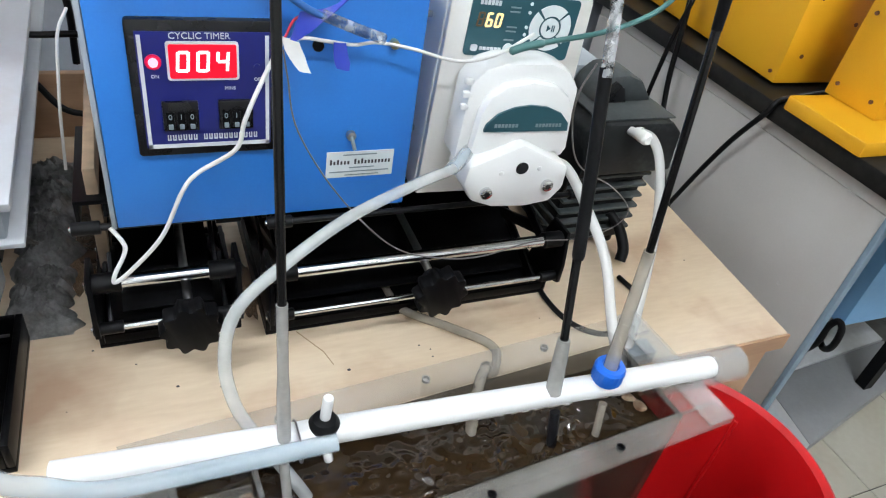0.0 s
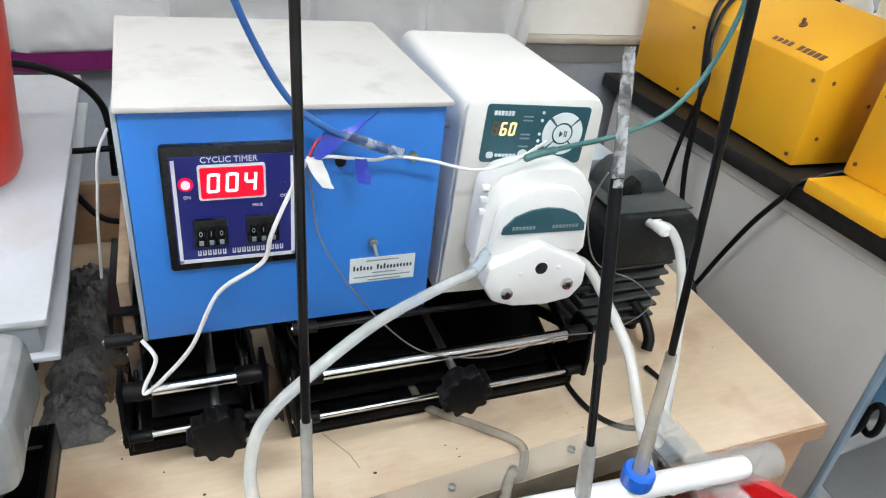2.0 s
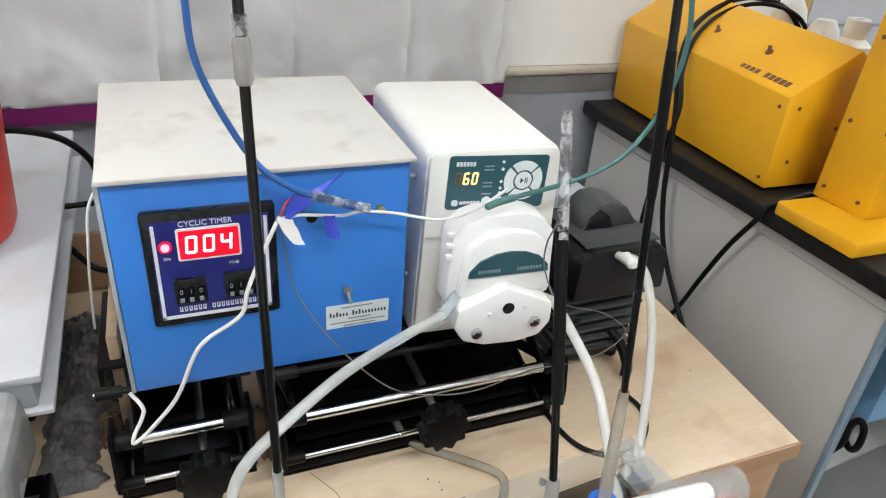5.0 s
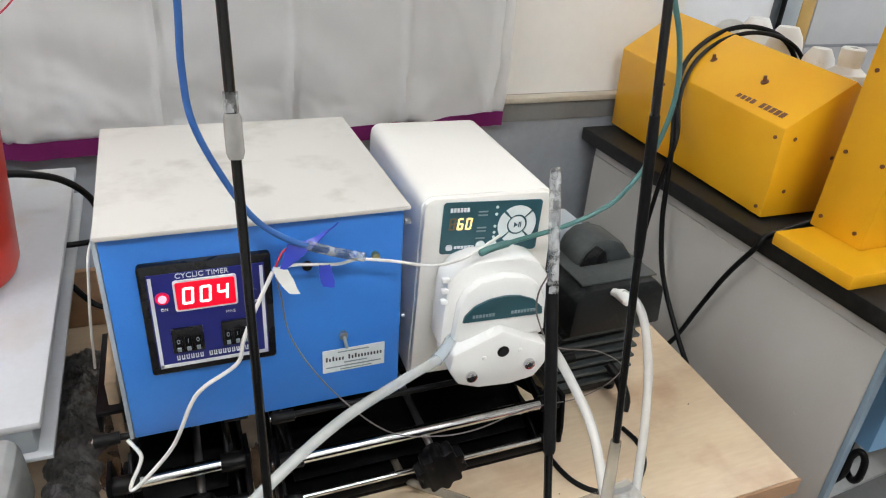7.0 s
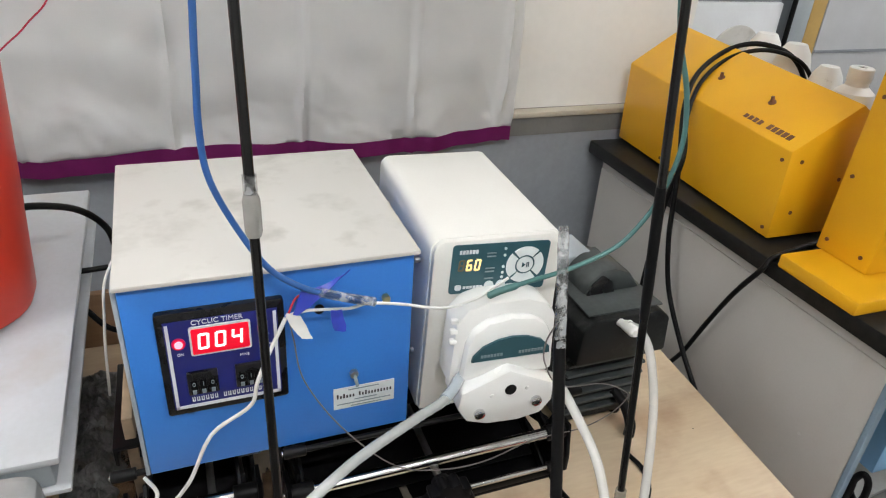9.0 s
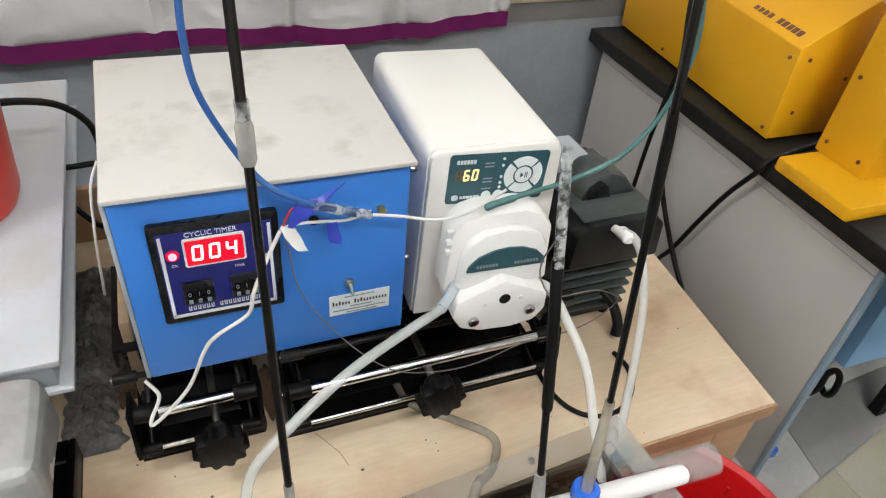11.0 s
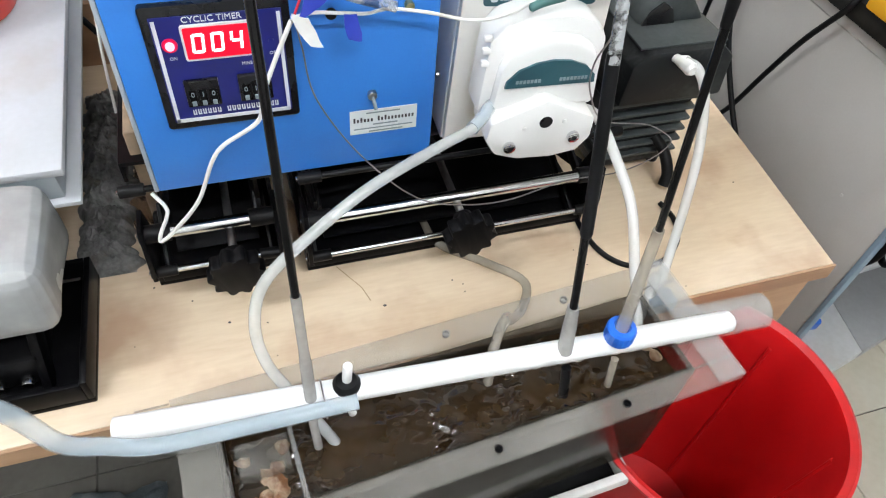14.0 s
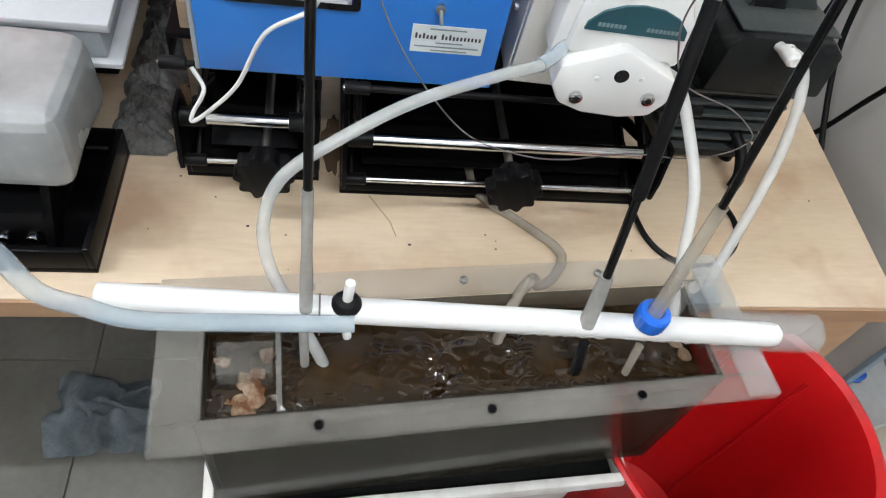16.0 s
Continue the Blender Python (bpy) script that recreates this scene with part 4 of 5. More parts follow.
def strip_with_holes(x0, x1, y0, y1, z0, z1, holes, r=0.0042):
    """A flange with round screw holes through it."""
    bm = bmesh.new()
    xs = [x0] + [c for h in holes for c in (h - 0.012, h + 0.012)] + [x1]
    for i, (a, b) in enumerate(zip(xs, xs[1:])):
        if i % 2 == 0:
            box(bm, (a, y0, z0), (b, y1, z1))
            continue
        cx, cy, n = (a + b) / 2, (y0 + y1) / 2, 16
        outer = []
        for k in range(n):
            c, s = math.cos(2 * math.pi * k / n), math.sin(2 * math.pi * k / n)
            q = max(abs(c), abs(s))
            outer.append((cx + c / q * (b - a) / 2, cy + s / q * (y1 - y0) / 2))
        rings = []
        for pts, z in ((outer, z0), (outer, z1), ([(cx + r * math.cos(2 * math.pi * k / n), cy + r * math.sin(2 * math.pi * k / n)) for k in range(n)], z1), (None, z0)):
            if pts is None:
                pts = [(v.co.x, v.co.y) for v in rings[2]]
            rings.append([bm.verts.new((p, q, z)) for p, q in pts])
        for j in range(4):
            p, q = rings[j], rings[(j + 1) % 4]
            for k in range(n):
                bm.faces.new((p[k], p[(k + 1) % n], q[(k + 1) % n], q[k]))
    bmesh.ops.remove_doubles(bm, verts=bm.verts[:], dist=1e-5)
    seams = [c for h in holes for c in (h - 0.012, h + 0.012)]
    inner = [f for f in bm.faces if abs(f.normal.x) > 0.99 and any(abs(f.calc_center_median().x - c) < 1e-4 for c in seams)]
    bmesh.ops.delete(bm, geom=inner, context="FACES_ONLY")
    bm.transform(yaw_t)
    return bm


part("flange", strip_with_holes(0.035, 0.636, 0.236, 0.262, RIM, RIM + 0.008, (0.176, 0.334, 0.487)), ACRYLIC, tank, "cloudy drilled front flange")
part("flange", strip_with_holes(0.035, 0.636, 0.375, 0.405, RIM, RIM + 0.008, (0.176, 0.334, 0.487)), ACRYLIC, tank, "cloudy drilled back flange")
part("flange", boxed((0.035, 0.2622, RIM), (A0 + 0.006, 0.3748, RIM + 0.0079), m=yaw_t), ACRYLIC, tank)
part("flange", boxed((A1 - 0.008, 0.2622, RIM), (0.636, 0.3748, RIM + 0.0079), m=yaw_t), ACRYLIC, tank)
for x in (0.176, 0.334, 0.487):
    for y in (0.249, 0.39):
        p = yaw_t @ Vector((x, y, RIM))
        # Ring added in each hole to put its darkness into colour.
        part("hole_ring", lathe([(0.0042, 0.004), (0.0046, 0.0084), (0.0036, 0.0084), (0.0034, 0.0042)], tuple(p), 16), RUBBER if y < 0.3 else SLEEVE, tank, "added ring that makes the screw hole read dark")
part("corner_plate", boxed((0.60, 0.236, RIM + 0.0082), (0.636, 0.405, RIM + 0.012), 0.0008, m=yaw_t), ACRYLIC_CLEAR, tank)


def ripple(u, v):
    x, y = A0 + 0.0065 + u * (A1 - A0 - 0.013), B0 + 0.0065 + v * (B1 - B0 - 0.013)
    stir = max(0.0, noise.noise((x * 22, y * 22, 3)) - 0.08)
    z = 0.645 + 0.0013 * noise.noise((x * 34, y * 44, 0)) + 0.001 * noise.noise((x * 80, y * 95, 5)) + 0.01 * stir * noise.noise((x * 120, y * 130, 9))
    return yaw_t @ Vector((x, y, z))


part("water", grid(300, 66, ripple), WATER, tank, "rippling brown water", smooth=90)
part("water_body", boxed((A0 + 0.0065, B0 + 0.0065, BASE + 0.0005), (A1 - 0.0065, B1 - 0.0065, 0.638), m=yaw_t), mat("murky_water", (0.03, 0.02, 0.011), (0.055, 0.04, 0.025), 0.3, scale=7), tank)
part("chamber_wall", boxed((0.14, B0 + 0.0065, 0.56), (0.145, B1 - 0.0065, RIM - 0.002), m=yaw_t), ACRYLIC_CLEAR, tank)
part("chamber_box", lumpy(boxed((0.085, 0.30, 0.62), (0.138, 0.335, 0.662), 0.002), 0.003, 40), ACRYLIC, tank, "scaled acrylic inlet box")
sl = bmesh.new()
for x, y, s in ((0.118, 0.292, 0.011), (0.112, 0.302, 0.009), (0.122, 0.28, 0.008), (0.11, 0.284, 0.009)):
    bmesh.ops.create_icosphere(sl, subdivisions=3, radius=s, matrix=Matrix.Translation((x, y, 0.64)) @ Matrix.Diagonal((1.2, 1.2, 1.0, 1)))
part("rust_scale", lumpy(lumpy(sl, 0.006, 70), 0.003, 200), SLUDGE, tank, "rust-brown and white scale")
sl = bmesh.new()
for x, y, s in ((0.572, 0.33, 0.011), (0.577, 0.344, 0.009), (0.575, 0.316, 0.009)):
    bmesh.ops.create_icosphere(sl, subdivisions=3, radius=s, matrix=Matrix.Translation((x, y, 0.64)))
part("rust_scale", lumpy(sl, 0.006, 70), SLUDGE, tank, "rust-brown scale")
random.seed(21)
for k in range(9):
    sl = bmesh.new()
    q = yaw_t @ Vector((A0 + 0.012 + random.uniform(0, 0.05), B0 + 0.012 + random.uniform(0, 0.085), 0.646))
    bmesh.ops.create_icosphere(sl, subdivisions=3, radius=random.uniform(0.003, 0.007), matrix=Matrix.Translation(q) @ Matrix.Diagonal((1.3, 1.2, 0.6, 1)))
    part("rust_scale", lumpy(lumpy(sl, 0.004, 90), 0.002, 220), SLUDGE, tank, "rust-brown and white scale")
part("blue_fitting", boxed((0.591, 0.361, 0.651), (0.627, 0.385, 0.6715), 0.002), EDGE_BLUE, tank, "pale blue fitting block")
part("outlet_pipe", sweep(bmesh.new(), [(0.6, 0.337, 0.657), (0.735, 0.33, 0.655), (0.735, 0.33, 0.655), (0.62, 0.336, 0.657)], [0.022, 0.022, 0.0195, 0.0195], 28, cap=False), ACRYLIC_CLEAR, tank, "clear acrylic outlet pipe")
part("bracket", sweep(bmesh.new(), [(0.03, 0.39, RIM + 0.004), (-0.003, 0.39, RIM + 0.004)], 0.001, 6), ACRYLIC, tank)

stand = thing("tank_stand", (0.33, 0.31, 0), "grey box stand with a white foam tray under the tank", "stand", moved=(0.0, 0.016, 0), spin=3.0, size=(0.965, 1, 1))
part("stand_body", boxed((0.09, 0.255, 0.0), (0.535, 0.395, 0.475), 0.004), CABINET, stand, "grey stand body")
part("black_mat", boxed((0.08, 0.245, 0.4755), (0.562, 0.4, 0.483)), RUBBER, stand, "black rubber mat")
for lo, hi in (((0.066, 0.233, 0.4755), (0.575, 0.2445, 0.5)), ((0.066, 0.4005, 0.4755), (0.575, 0.412, 0.5)), ((0.0635, 0.245, 0.4755), (0.0755, 0.4, 0.5)), ((0.5645, 0.245, 0.4755), (0.5765, 0.4, 0.5))):
    part("tray_edge", lumpy(boxed(lo, hi, 0.002), 0.0015, 60), FOAM, stand, "white foam tray edge")
for x in (0.1, 0.53):
    part("spacer", boxed((x, 0.29, 0.4835), (x + 0.03, 0.36, 0.5025)), RUBBER, stand)

# ---- white pipe with its fittings ----
P0, P1 = Vector((0.004, 0.362, 0.742)), Vector((0.654, 0.327, 0.738))
PR = 0.0125
along = (P1 - P0).normalized()


def on_pipe(x):
    return P0 + along * ((x - P0.x) / along.x)


pipe = thing("pvc_pipe", tuple((P0 + P1) / 2 - Vector((0, 0, PR))), "white plastic pipe laid across the tank rim", "pipe")
bm = sweep(bmesh.new(), [P0, P0 + along * 0.001, P1 - along * 0.012, P1 - along * 0.004, P1], [PR - 0.002, PR, PR, PR * 0.93, PR * 0.6], 28)
part("pipe_body", bm, PVC, pipe, "white plastic pipe")
random.seed(31)
for x0, x1, ang in ((0.36, 0.47, -35), (0.475, 0.62, -28), (0.53, 0.64, -62)):
    pts = [on_pipe(x0 + (x1 - x0) * k / 26) + (PR + 0.0002) * Vector((0, -math.cos(radians(ang)), math.sin(radians(ang + random.uniform(-5, 5))))) for k in range(27)]
    part("grime_line", sweep(bmesh.new(), pts, [random.choice((0.0003, 0.0005, 0.0009, 0.0014)) for k in range(27)], 6), GRIME, pipe, "grey grime and dried sealant")
c = on_pipe(0.219)
part("grommet", lathe([(0.008, 0.006), (0.0135, 0.0085), (0.014, 0.012), (0.0105, 0.018), (0.0055, 0.02)], tuple(c), 24), RUBBER, pipe, "black rubber grommet")
part("peg", rod(c + Vector((0, 0, 0.012)), c + Vector((0.002, -0.001, 0.047)), 0.0048, 16, 0.002), PVC, pipe, "white plastic peg")
part("peg", rod(c + Vector((0, -0.012, -0.008)), c + Vector((0.002, -0.016, -0.022)), 0.0042, 14, 0.001), PVC, pipe)
wr = on_pipe(0.195)
wrap = [wr + 0.0142 * Vector((0, math.cos(a), math.sin(a))) + (Vector((0, -0.011, 0)) if math.cos(a) < 0 else Vector()) for a in [2 * math.pi * k / 24 for k in range(25)]]
part("wire_tie", sweep(bmesh.new(), wrap, 0.0009, 6), WIRE_GREY, pipe, "thin dark wire tie")

bm = lathe([(0.0142, 0.0), (0.0158, 0.003), (0.016, 0.018), (0.0142, 0.021), (0.009, 0.0215), (0.008, 0.019)], (0.508, 0.333, 0.75), 40)
for v in bm.verts:
    r = Vector((v.co.x - 0.508, v.co.y - 0.333))
    if r.length > 0.0145:
        a = math.atan2(r.y, r.x)
        v.co.x += 0.0004 * math.cos(a) * math.cos(20 * a)
        v.co.y += 0.0004 * math.sin(a) * math.cos(20 * a)
part("screw_cap", bm, CAP_BLUE, pipe, "bright blue plastic screw cap")


def thin_rod(name_label, low_in_tank, pipe_pt, sleeve_top, top, r, extra):
    t_ = thing("probe_rod", tuple(pipe_pt), name_label, "rod", "black rods standing in the tank")
    pipe_pt, sleeve_top, top, low_in_tank = Vector(pipe_pt), Vector(sleeve_top), Vector(top), Vector(low_in_tank)
    d = (top - sleeve_top).normalized()
    part("shaft", rod(sleeve_top - d * 0.01, top, r), ROD, t_, "glossy black shaft")
    extra(t_, sleeve_top, d)
    return t_


def extra_one(t_, s, d):
    b = Vector((0.183, 0.346, 0.748))
    part("sleeve", sweep(bmesh.new(), [s, s.lerp(b, 0.5), s.lerp(b, 0.62), b], [0.0047, 0.0047, 0.0056, 0.0062], 14), SLEEVE, t_, "grey plastic sleeve")
    part("lower_end", rod((0.181, 0.336, 0.73), (0.184, 0.312, 0.645), 0.0045), SLEEVE, t_)
    j = s + d * 0.312
    part("joint", sweep(bmesh.new(), [j, j + d * 0.004, j + d * 0.027, j + d * 0.031], [0.0048, 0.0062, 0.0062, 0.005], 14), SLEEVE, t_, "cloudy tube joint")
    part("joint", sweep(bmesh.new(), [j + d * 0.0315, j + d * 0.045], 0.005, 14), CLEAR_TUBE, t_, "clear tube joint")


def extra_two(t_, s, d):
    b = Vector((0.447, 0.334, 0.746))
    part("sleeve", sweep(bmesh.new(), [s, s.lerp(b, 0.4), b], [0.0062, 0.0075, 0.0082], 14), SLEEVE, t_, "cloudy plastic sleeve")
    part("lower_end", rod((0.45, 0.325, 0.726), (0.45, 0.3, 0.645), 0.0055), BLACK, t_)
    a, b, c = Vector((0.45, 0.367, 0.89)), Vector((0.455, 0.414, 1.05)), Vector((0.462, 0.45, 1.153))
    part("tape_wrap", sweep(bmesh.new(), smooth_path([a, a.lerp(b, 0.1), a.lerp(b, 0.5), b - Vector((0, 0, 0.005)), b], 3), [0.005] + [0.006] * 11 + [0.0056], 14), RUBBER, t_, "black tape wrapping")
    part("clear_tip", sweep(bmesh.new(), [b.lerp(c, -0.05), b.lerp(c, 0.1), b.lerp(c, 0.9), c], [0.0052, 0.0054, 0.0054, 0.0042], 14), CLEAR_TUBE, t_, "clear glass tube tip")


def extra_three(t_, s, d):
    b = Vector((0.508, 0.333, 0.768))
    part("sleeve", sweep(bmesh.new(), [s, s.lerp(b, 0.35), b], [0.0054, 0.006, 0.0078], 14), SILICONE_OLD, t_, "yellowed clear sleeve")
    part("lower_end", rod((0.507, 0.322, 0.725), (0.5, 0.3, 0.645), 0.0045), SILICONE_OLD, t_)
    part("tape_wrap", sweep(bmesh.new(), [s + d * 0.2, s + d * 0.22, s + d * 0.3, s + d * 0.32], [0.004, 0.0046, 0.0046, 0.004], 12), RUBBER, t_)


thin_rod("long glossy black rod with a cloudy sleeve", (0.183, 0.34, 0.645), (0.183, 0.346, 0.748), (0.184, 0.366, 0.887), (0.187, 0.478, 1.6), 0.0037, extra_one)
thin_rod("black taped rod with a clear glass tip", (0.45, 0.3, 0.645), (0.447, 0.334, 0.746), (0.447, 0.345, 0.81), (0.454, 0.402, 1.01), 0.0042, extra_two)
thin_rod("long black rod in a yellowed sleeve", (0.5, 0.3, 0.645), (0.508, 0.333, 0.77), (0.51, 0.347, 0.906), (0.466, 0.39, 1.585), 0.0036, extra_three)

# ---- tubes and cables ----
def hose(name, pts, r, material, label, category="tube", steps=8, seg=14):
    return tagged(part(name, tube(pts, r, seg, steps), material, smooth=60), label, category)


hose("silicone_tube", [(0.431, 0.582, 0.877), (0.407, 0.553, 0.877), (0.359, 0.529, 0.878), (0.276, 0.493, 0.870), (0.204, 0.459, 0.847), (0.159, 0.435, 0.823), (0.144, 0.411, 0.792), (0.148, 0.392, 0.753), (0.165, 0.373, 0.721), (0.199, 0.326, 0.686), (0.209, 0.304, 0.663)], 0.006, SILICONE, "milky silicone pump tube looping down to the tank")
hose("tube_end", [(0.437, 0.585, 0.878), (0.421, 0.567, 0.878), (0.403, 0.551, 0.877)], 0.0078, SILICONE_BLUE, "bluish tube end pushed into the pump head", "tube")
hose("silicone_tube", [(0.553, 0.585, 0.857), (0.570, 0.570, 0.851), (0.586, 0.537, 0.819), (0.594, 0.483, 0.779), (0.585, 0.427, 0.730), (0.577, 0.376, 0.686), (0.572, 0.358, 0.657)], 0.0064, SILICONE_WHITE, "white silicone tube from the pump outlet")
hose("air_tube", [(0.756, 0.671, 0.838), (0.767, 0.653, 0.835), (0.778, 0.633, 0.804), (0.773, 0.596, 0.743), (0.751, 0.554, 0.682), (0.723, 0.514, 0.632), (0.692, 0.476, 0.607), (0.658, 0.446, 0.626), (0.626, 0.430, 0.699), (0.597, 0.400, 0.713), (0.572, 0.375, 0.676)], 0.0068, SILICONE_WHITE, "white rubber air tube hanging from the pump nozzle")
hose("drain_tube", [(0.398, 0.753, 0.586), (0.402, 0.692, 0.586), (0.412, 0.639, 0.586), (0.468, 0.588, 0.586), (0.511, 0.540, 0.587), (0.490, 0.494, 0.595), (0.453, 0.456, 0.630), (0.417, 0.413, 0.706), (0.388, 0.376, 0.705), (0.363, 0.326, 0.666)], 0.0064, SILICONE_OLD, "yellowed clear tube lying across the table")
hose("drain_hose", [(-0.181, 0.324, 1.043), (-0.104, 0.336, 0.939), (-0.049, 0.341, 0.850), (-0.024, 0.334, 0.792), (0.005, 0.334, 0.769), (0.044, 0.333, 0.750), (0.134, 0.332, 0.748), (0.214, 0.332, 0.747), (0.226, 0.332, 0.747)], 0.0083, SILICONE_BLUE, "bluish clear hose tied along the white pipe")
hose("power_cable", [(0.643, 0.668, 0.584), (0.640, 0.609, 0.584), (0.652, 0.559, 0.584), (0.685, 0.529, 0.584), (0.734, 0.528, 0.584), (0.778, 0.560, 0.584), (0.796, 0.602, 0.584), (0.792, 0.640, 0.584)], 0.0042, RUBBER, "black power cable looped on the table", "cable")
hose("white_wire", [(0.058, 0.609, 0.798), (0.069, 0.600, 0.782), (0.067, 0.595, 0.771), (0.057, 0.587, 0.755), (0.056, 0.584, 0.746), (0.074, 0.584, 0.761), (0.106, 0.586, 0.798), (0.129, 0.587, 0.849), (0.145, 0.587, 0.870), (0.182, 0.586, 0.895), (0.191, 0.585, 0.926), (0.207, 0.591, 0.960), (0.227, 0.596, 0.998)], 0.0023, CABLE_WHITE, "twisted white wire hanging from the blue box", "wire")
hose("white_wire", [(0.227, 0.596, 1.000), (0.248, 0.595, 1.004), (0.270, 0.598, 1.000), (0.298, 0.599, 0.996), (0.321, 0.600, 0.998), (0.358, 0.596, 0.993), (0.408, 0.591, 0.982), (0.448, 0.589, 0.989), (0.479, 0.589, 1.006), (0.489, 0.588, 1.013)], 0.0018, CABLE_WHITE, "thin white wire running to the pump", "wire")
hose("blue_cable", [(0.157, 0.648, 1.704), (0.169, 0.627, 1.404), (0.164, 0.621, 1.268), (0.161, 0.617, 1.210), (0.165, 0.611, 1.159), (0.188, 0.606, 1.102), (0.214, 0.600, 1.059), (0.244, 0.596, 1.035), (0.271, 0.595, 1.022), (0.309, 0.593, 1.007)], 0.0034, CABLE_BLUE, "blue cable hanging down to the box", "cable")
hose("cable_sheath", [(0.264, 0.592, 1.027), (0.294, 0.590, 1.016), (0.325, 0.591, 1.005)], 0.0055, CLEAR_TUBE, "clear sleeve over the wire ends", "sleeve")
hose("green_cable", [(0.471, 0.579, 1.002), (0.510, 0.579, 1.009), (0.566, 0.580, 1.018), (0.616, 0.579, 1.035), (0.643, 0.576, 1.057), (0.668, 0.570, 1.104), (0.672, 0.557, 1.175), (0.653, 0.548, 1.241), (0.620, 0.546, 1.323), (0.595, 0.553, 1.501), (0.590, 0.574, 1.700)], 0.003, CABLE_GREEN, "grey-green cable bending down to the pump", "cable")
hose("cable_tip", [(0.459, 0.579, 0.997), (0.474, 0.579, 1.002), (0.497, 0.578, 1.007)], [0.0022] + [0.0044] * 15 + [0.0032], CABLE_GREEN, "dark green cable end sleeve", "sleeve")
hose("black_cable", [(-0.107, 1.003, 0.969), (-0.075, 1.024, 0.967), (-0.027, 1.073, 0.935), (0.005, 1.100, 0.892), (0.015, 1.116, 0.843), (0.012, 1.126, 0.751)], 0.0055, RUBBER, "black cable from the tub down behind the blue box", "cable")
hose("black_cable", [(-0.075, 1.089, 0.818), (-0.040, 1.109, 0.803), (0.020, 1.112, 0.803), (0.064, 1.112, 0.792)], 0.005, RUBBER, "black cable end behind the blue box", "cable")
hose("black_cable", [(-0.087, 1.103, 0.756), (-0.056, 1.102, 0.741), (-0.019, 1.098, 0.690), (0.016, 1.098, 0.676), (0.060, 1.099, 0.672)], 0.005, RUBBER, "black cable sagging behind the blue box", "cable")
hose("cream_wire", [(0.026, 0.951, 0.900), (0.014, 0.918, 0.880), (0.006, 0.912, 0.825), (0.000, 0.907, 0.774), (-0.006, 0.898, 0.696)], 0.0022, CABLE_WHITE, "cream wire hanging beside the blue box", "wire", seg=8)
hose("copper_wire", [(-0.2, WALL_Y - 0.06, 0.95), (-0.19, WALL_Y - 0.1, 1.05), (-0.12, WALL_Y - 0.1, 1.12), (-0.06, WALL_Y - 0.1, 1.2), (-0.05, WALL_Y - 0.08, 1.4), (-0.05, WALL_Y - 0.08, 1.7)], 0.0018, WIRE_RED, "thin reddish wire hanging before the cloth", "wire", seg=8)
hose("thin_wire", [(0.232, 0.611, 0.986), (0.236, 0.608, 0.959), (0.244, 0.593, 0.908), (0.286, 0.577, 0.837), (0.350, 0.567, 0.767), (0.419, 0.574, 0.732), (0.485, 0.583, 0.718), (0.572, 0.601, 0.716), (0.671, 0.622, 0.693), (0.743, 0.645, 0.686), (0.773, 0.653, 0.703), (0.745, 0.635, 0.739), (0.671, 0.598, 0.800), (0.543, 0.519, 0.890), (0.490, 0.483, 0.962), (0.474, 0.466, 1.006), (0.477, 0.457, 1.037)], 0.0009, WIRE_GREY, "thin grey wire hanging in a slack bow", "wire", seg=8)
hose("red_wire", [(0.230, 0.598, 1.001), (0.241, 0.599, 1.021), (0.261, 0.596, 1.026)], 0.0013, WIRE_RED, "short red wire at the joint", "wire", seg=8)


def tape_flag(pts, label, material):
    bm = bmesh.new()
    f = bm.faces.new([bm.verts.new(p) for p in pts])
    bmesh.ops.subdivide_edges(bm, edges=bm.edges[:], cuts=3, use_grid_fill=True)
    bmesh.ops.triangulate(bm, faces=bm.faces[:])
    lumpy(bm, 0.003, 70)
    thick(bm, 0.0012)
    tagged(part("tape_flag", bm, material), label, "tape")


tape_flag([(0.233, 0.593, 1.001), (0.254, 0.591, 1.011), (0.297, 0.594, 1.050), (0.279, 0.598, 1.034), (0.244, 0.597, 1.027)], "folded blue insulating tape on the wires", TAPE_BLUE)
tape_flag([(0.274, 0.594, 1.002), (0.287, 0.593, 1.002), (0.292, 0.586, 0.976), (0.278, 0.588, 0.977)], "small blue tape flag on the white wire", TAPE_BLUE)
tape_flag([(0.227, 0.593, 1.006), (0.241, 0.590, 1.004), (0.252, 0.585, 0.974), (0.242, 0.586, 0.978), (0.230, 0.591, 0.996)], "white tape end on the white wire", CABLE_WHITE)

# ---- counter with cabinets ----
CN = pose(1.262, 0, 0, 0, 0, -1.4)   # x: into the counter, y: along its front edge
DECK = 0.76


def cn(bm):
    bm.transform(CN)
    return bm


counter = thing("counter", tuple(CN @ Vector((0.35, 0.9, DECK - 0.04))), "black stone counter slab with rounded edge", "counter")
part("slab", cn(boxed((0, 0.42, DECK - 0.04), (1.02, 1.645, DECK), 0.006)), COUNTER, counter)
cab = thing("base_cabinet", tuple(CN @ Vector((0.35, 0.9, 0))), "taupe laminate base cabinet under the black counter", "cabinet")
part("back_panel", cn(boxed((0.985, 0.45, 0.0), (1.0, 1.62, DECK - 0.041), 0.002)), CABINET_PALE, cab, "pale grey back panel")
part("end_panel", cn(boxed((0.045, 1.6, 0.0), (0.984, 1.62, DECK - 0.041), 0.002)), CABINET_PALE, cab)
part("front_panel", cn(boxed((0.028, 0.586, 0.02), (0.044, 1.599, DECK - 0.075), 0.002)), CABINET, cab, "plain taupe front panel")
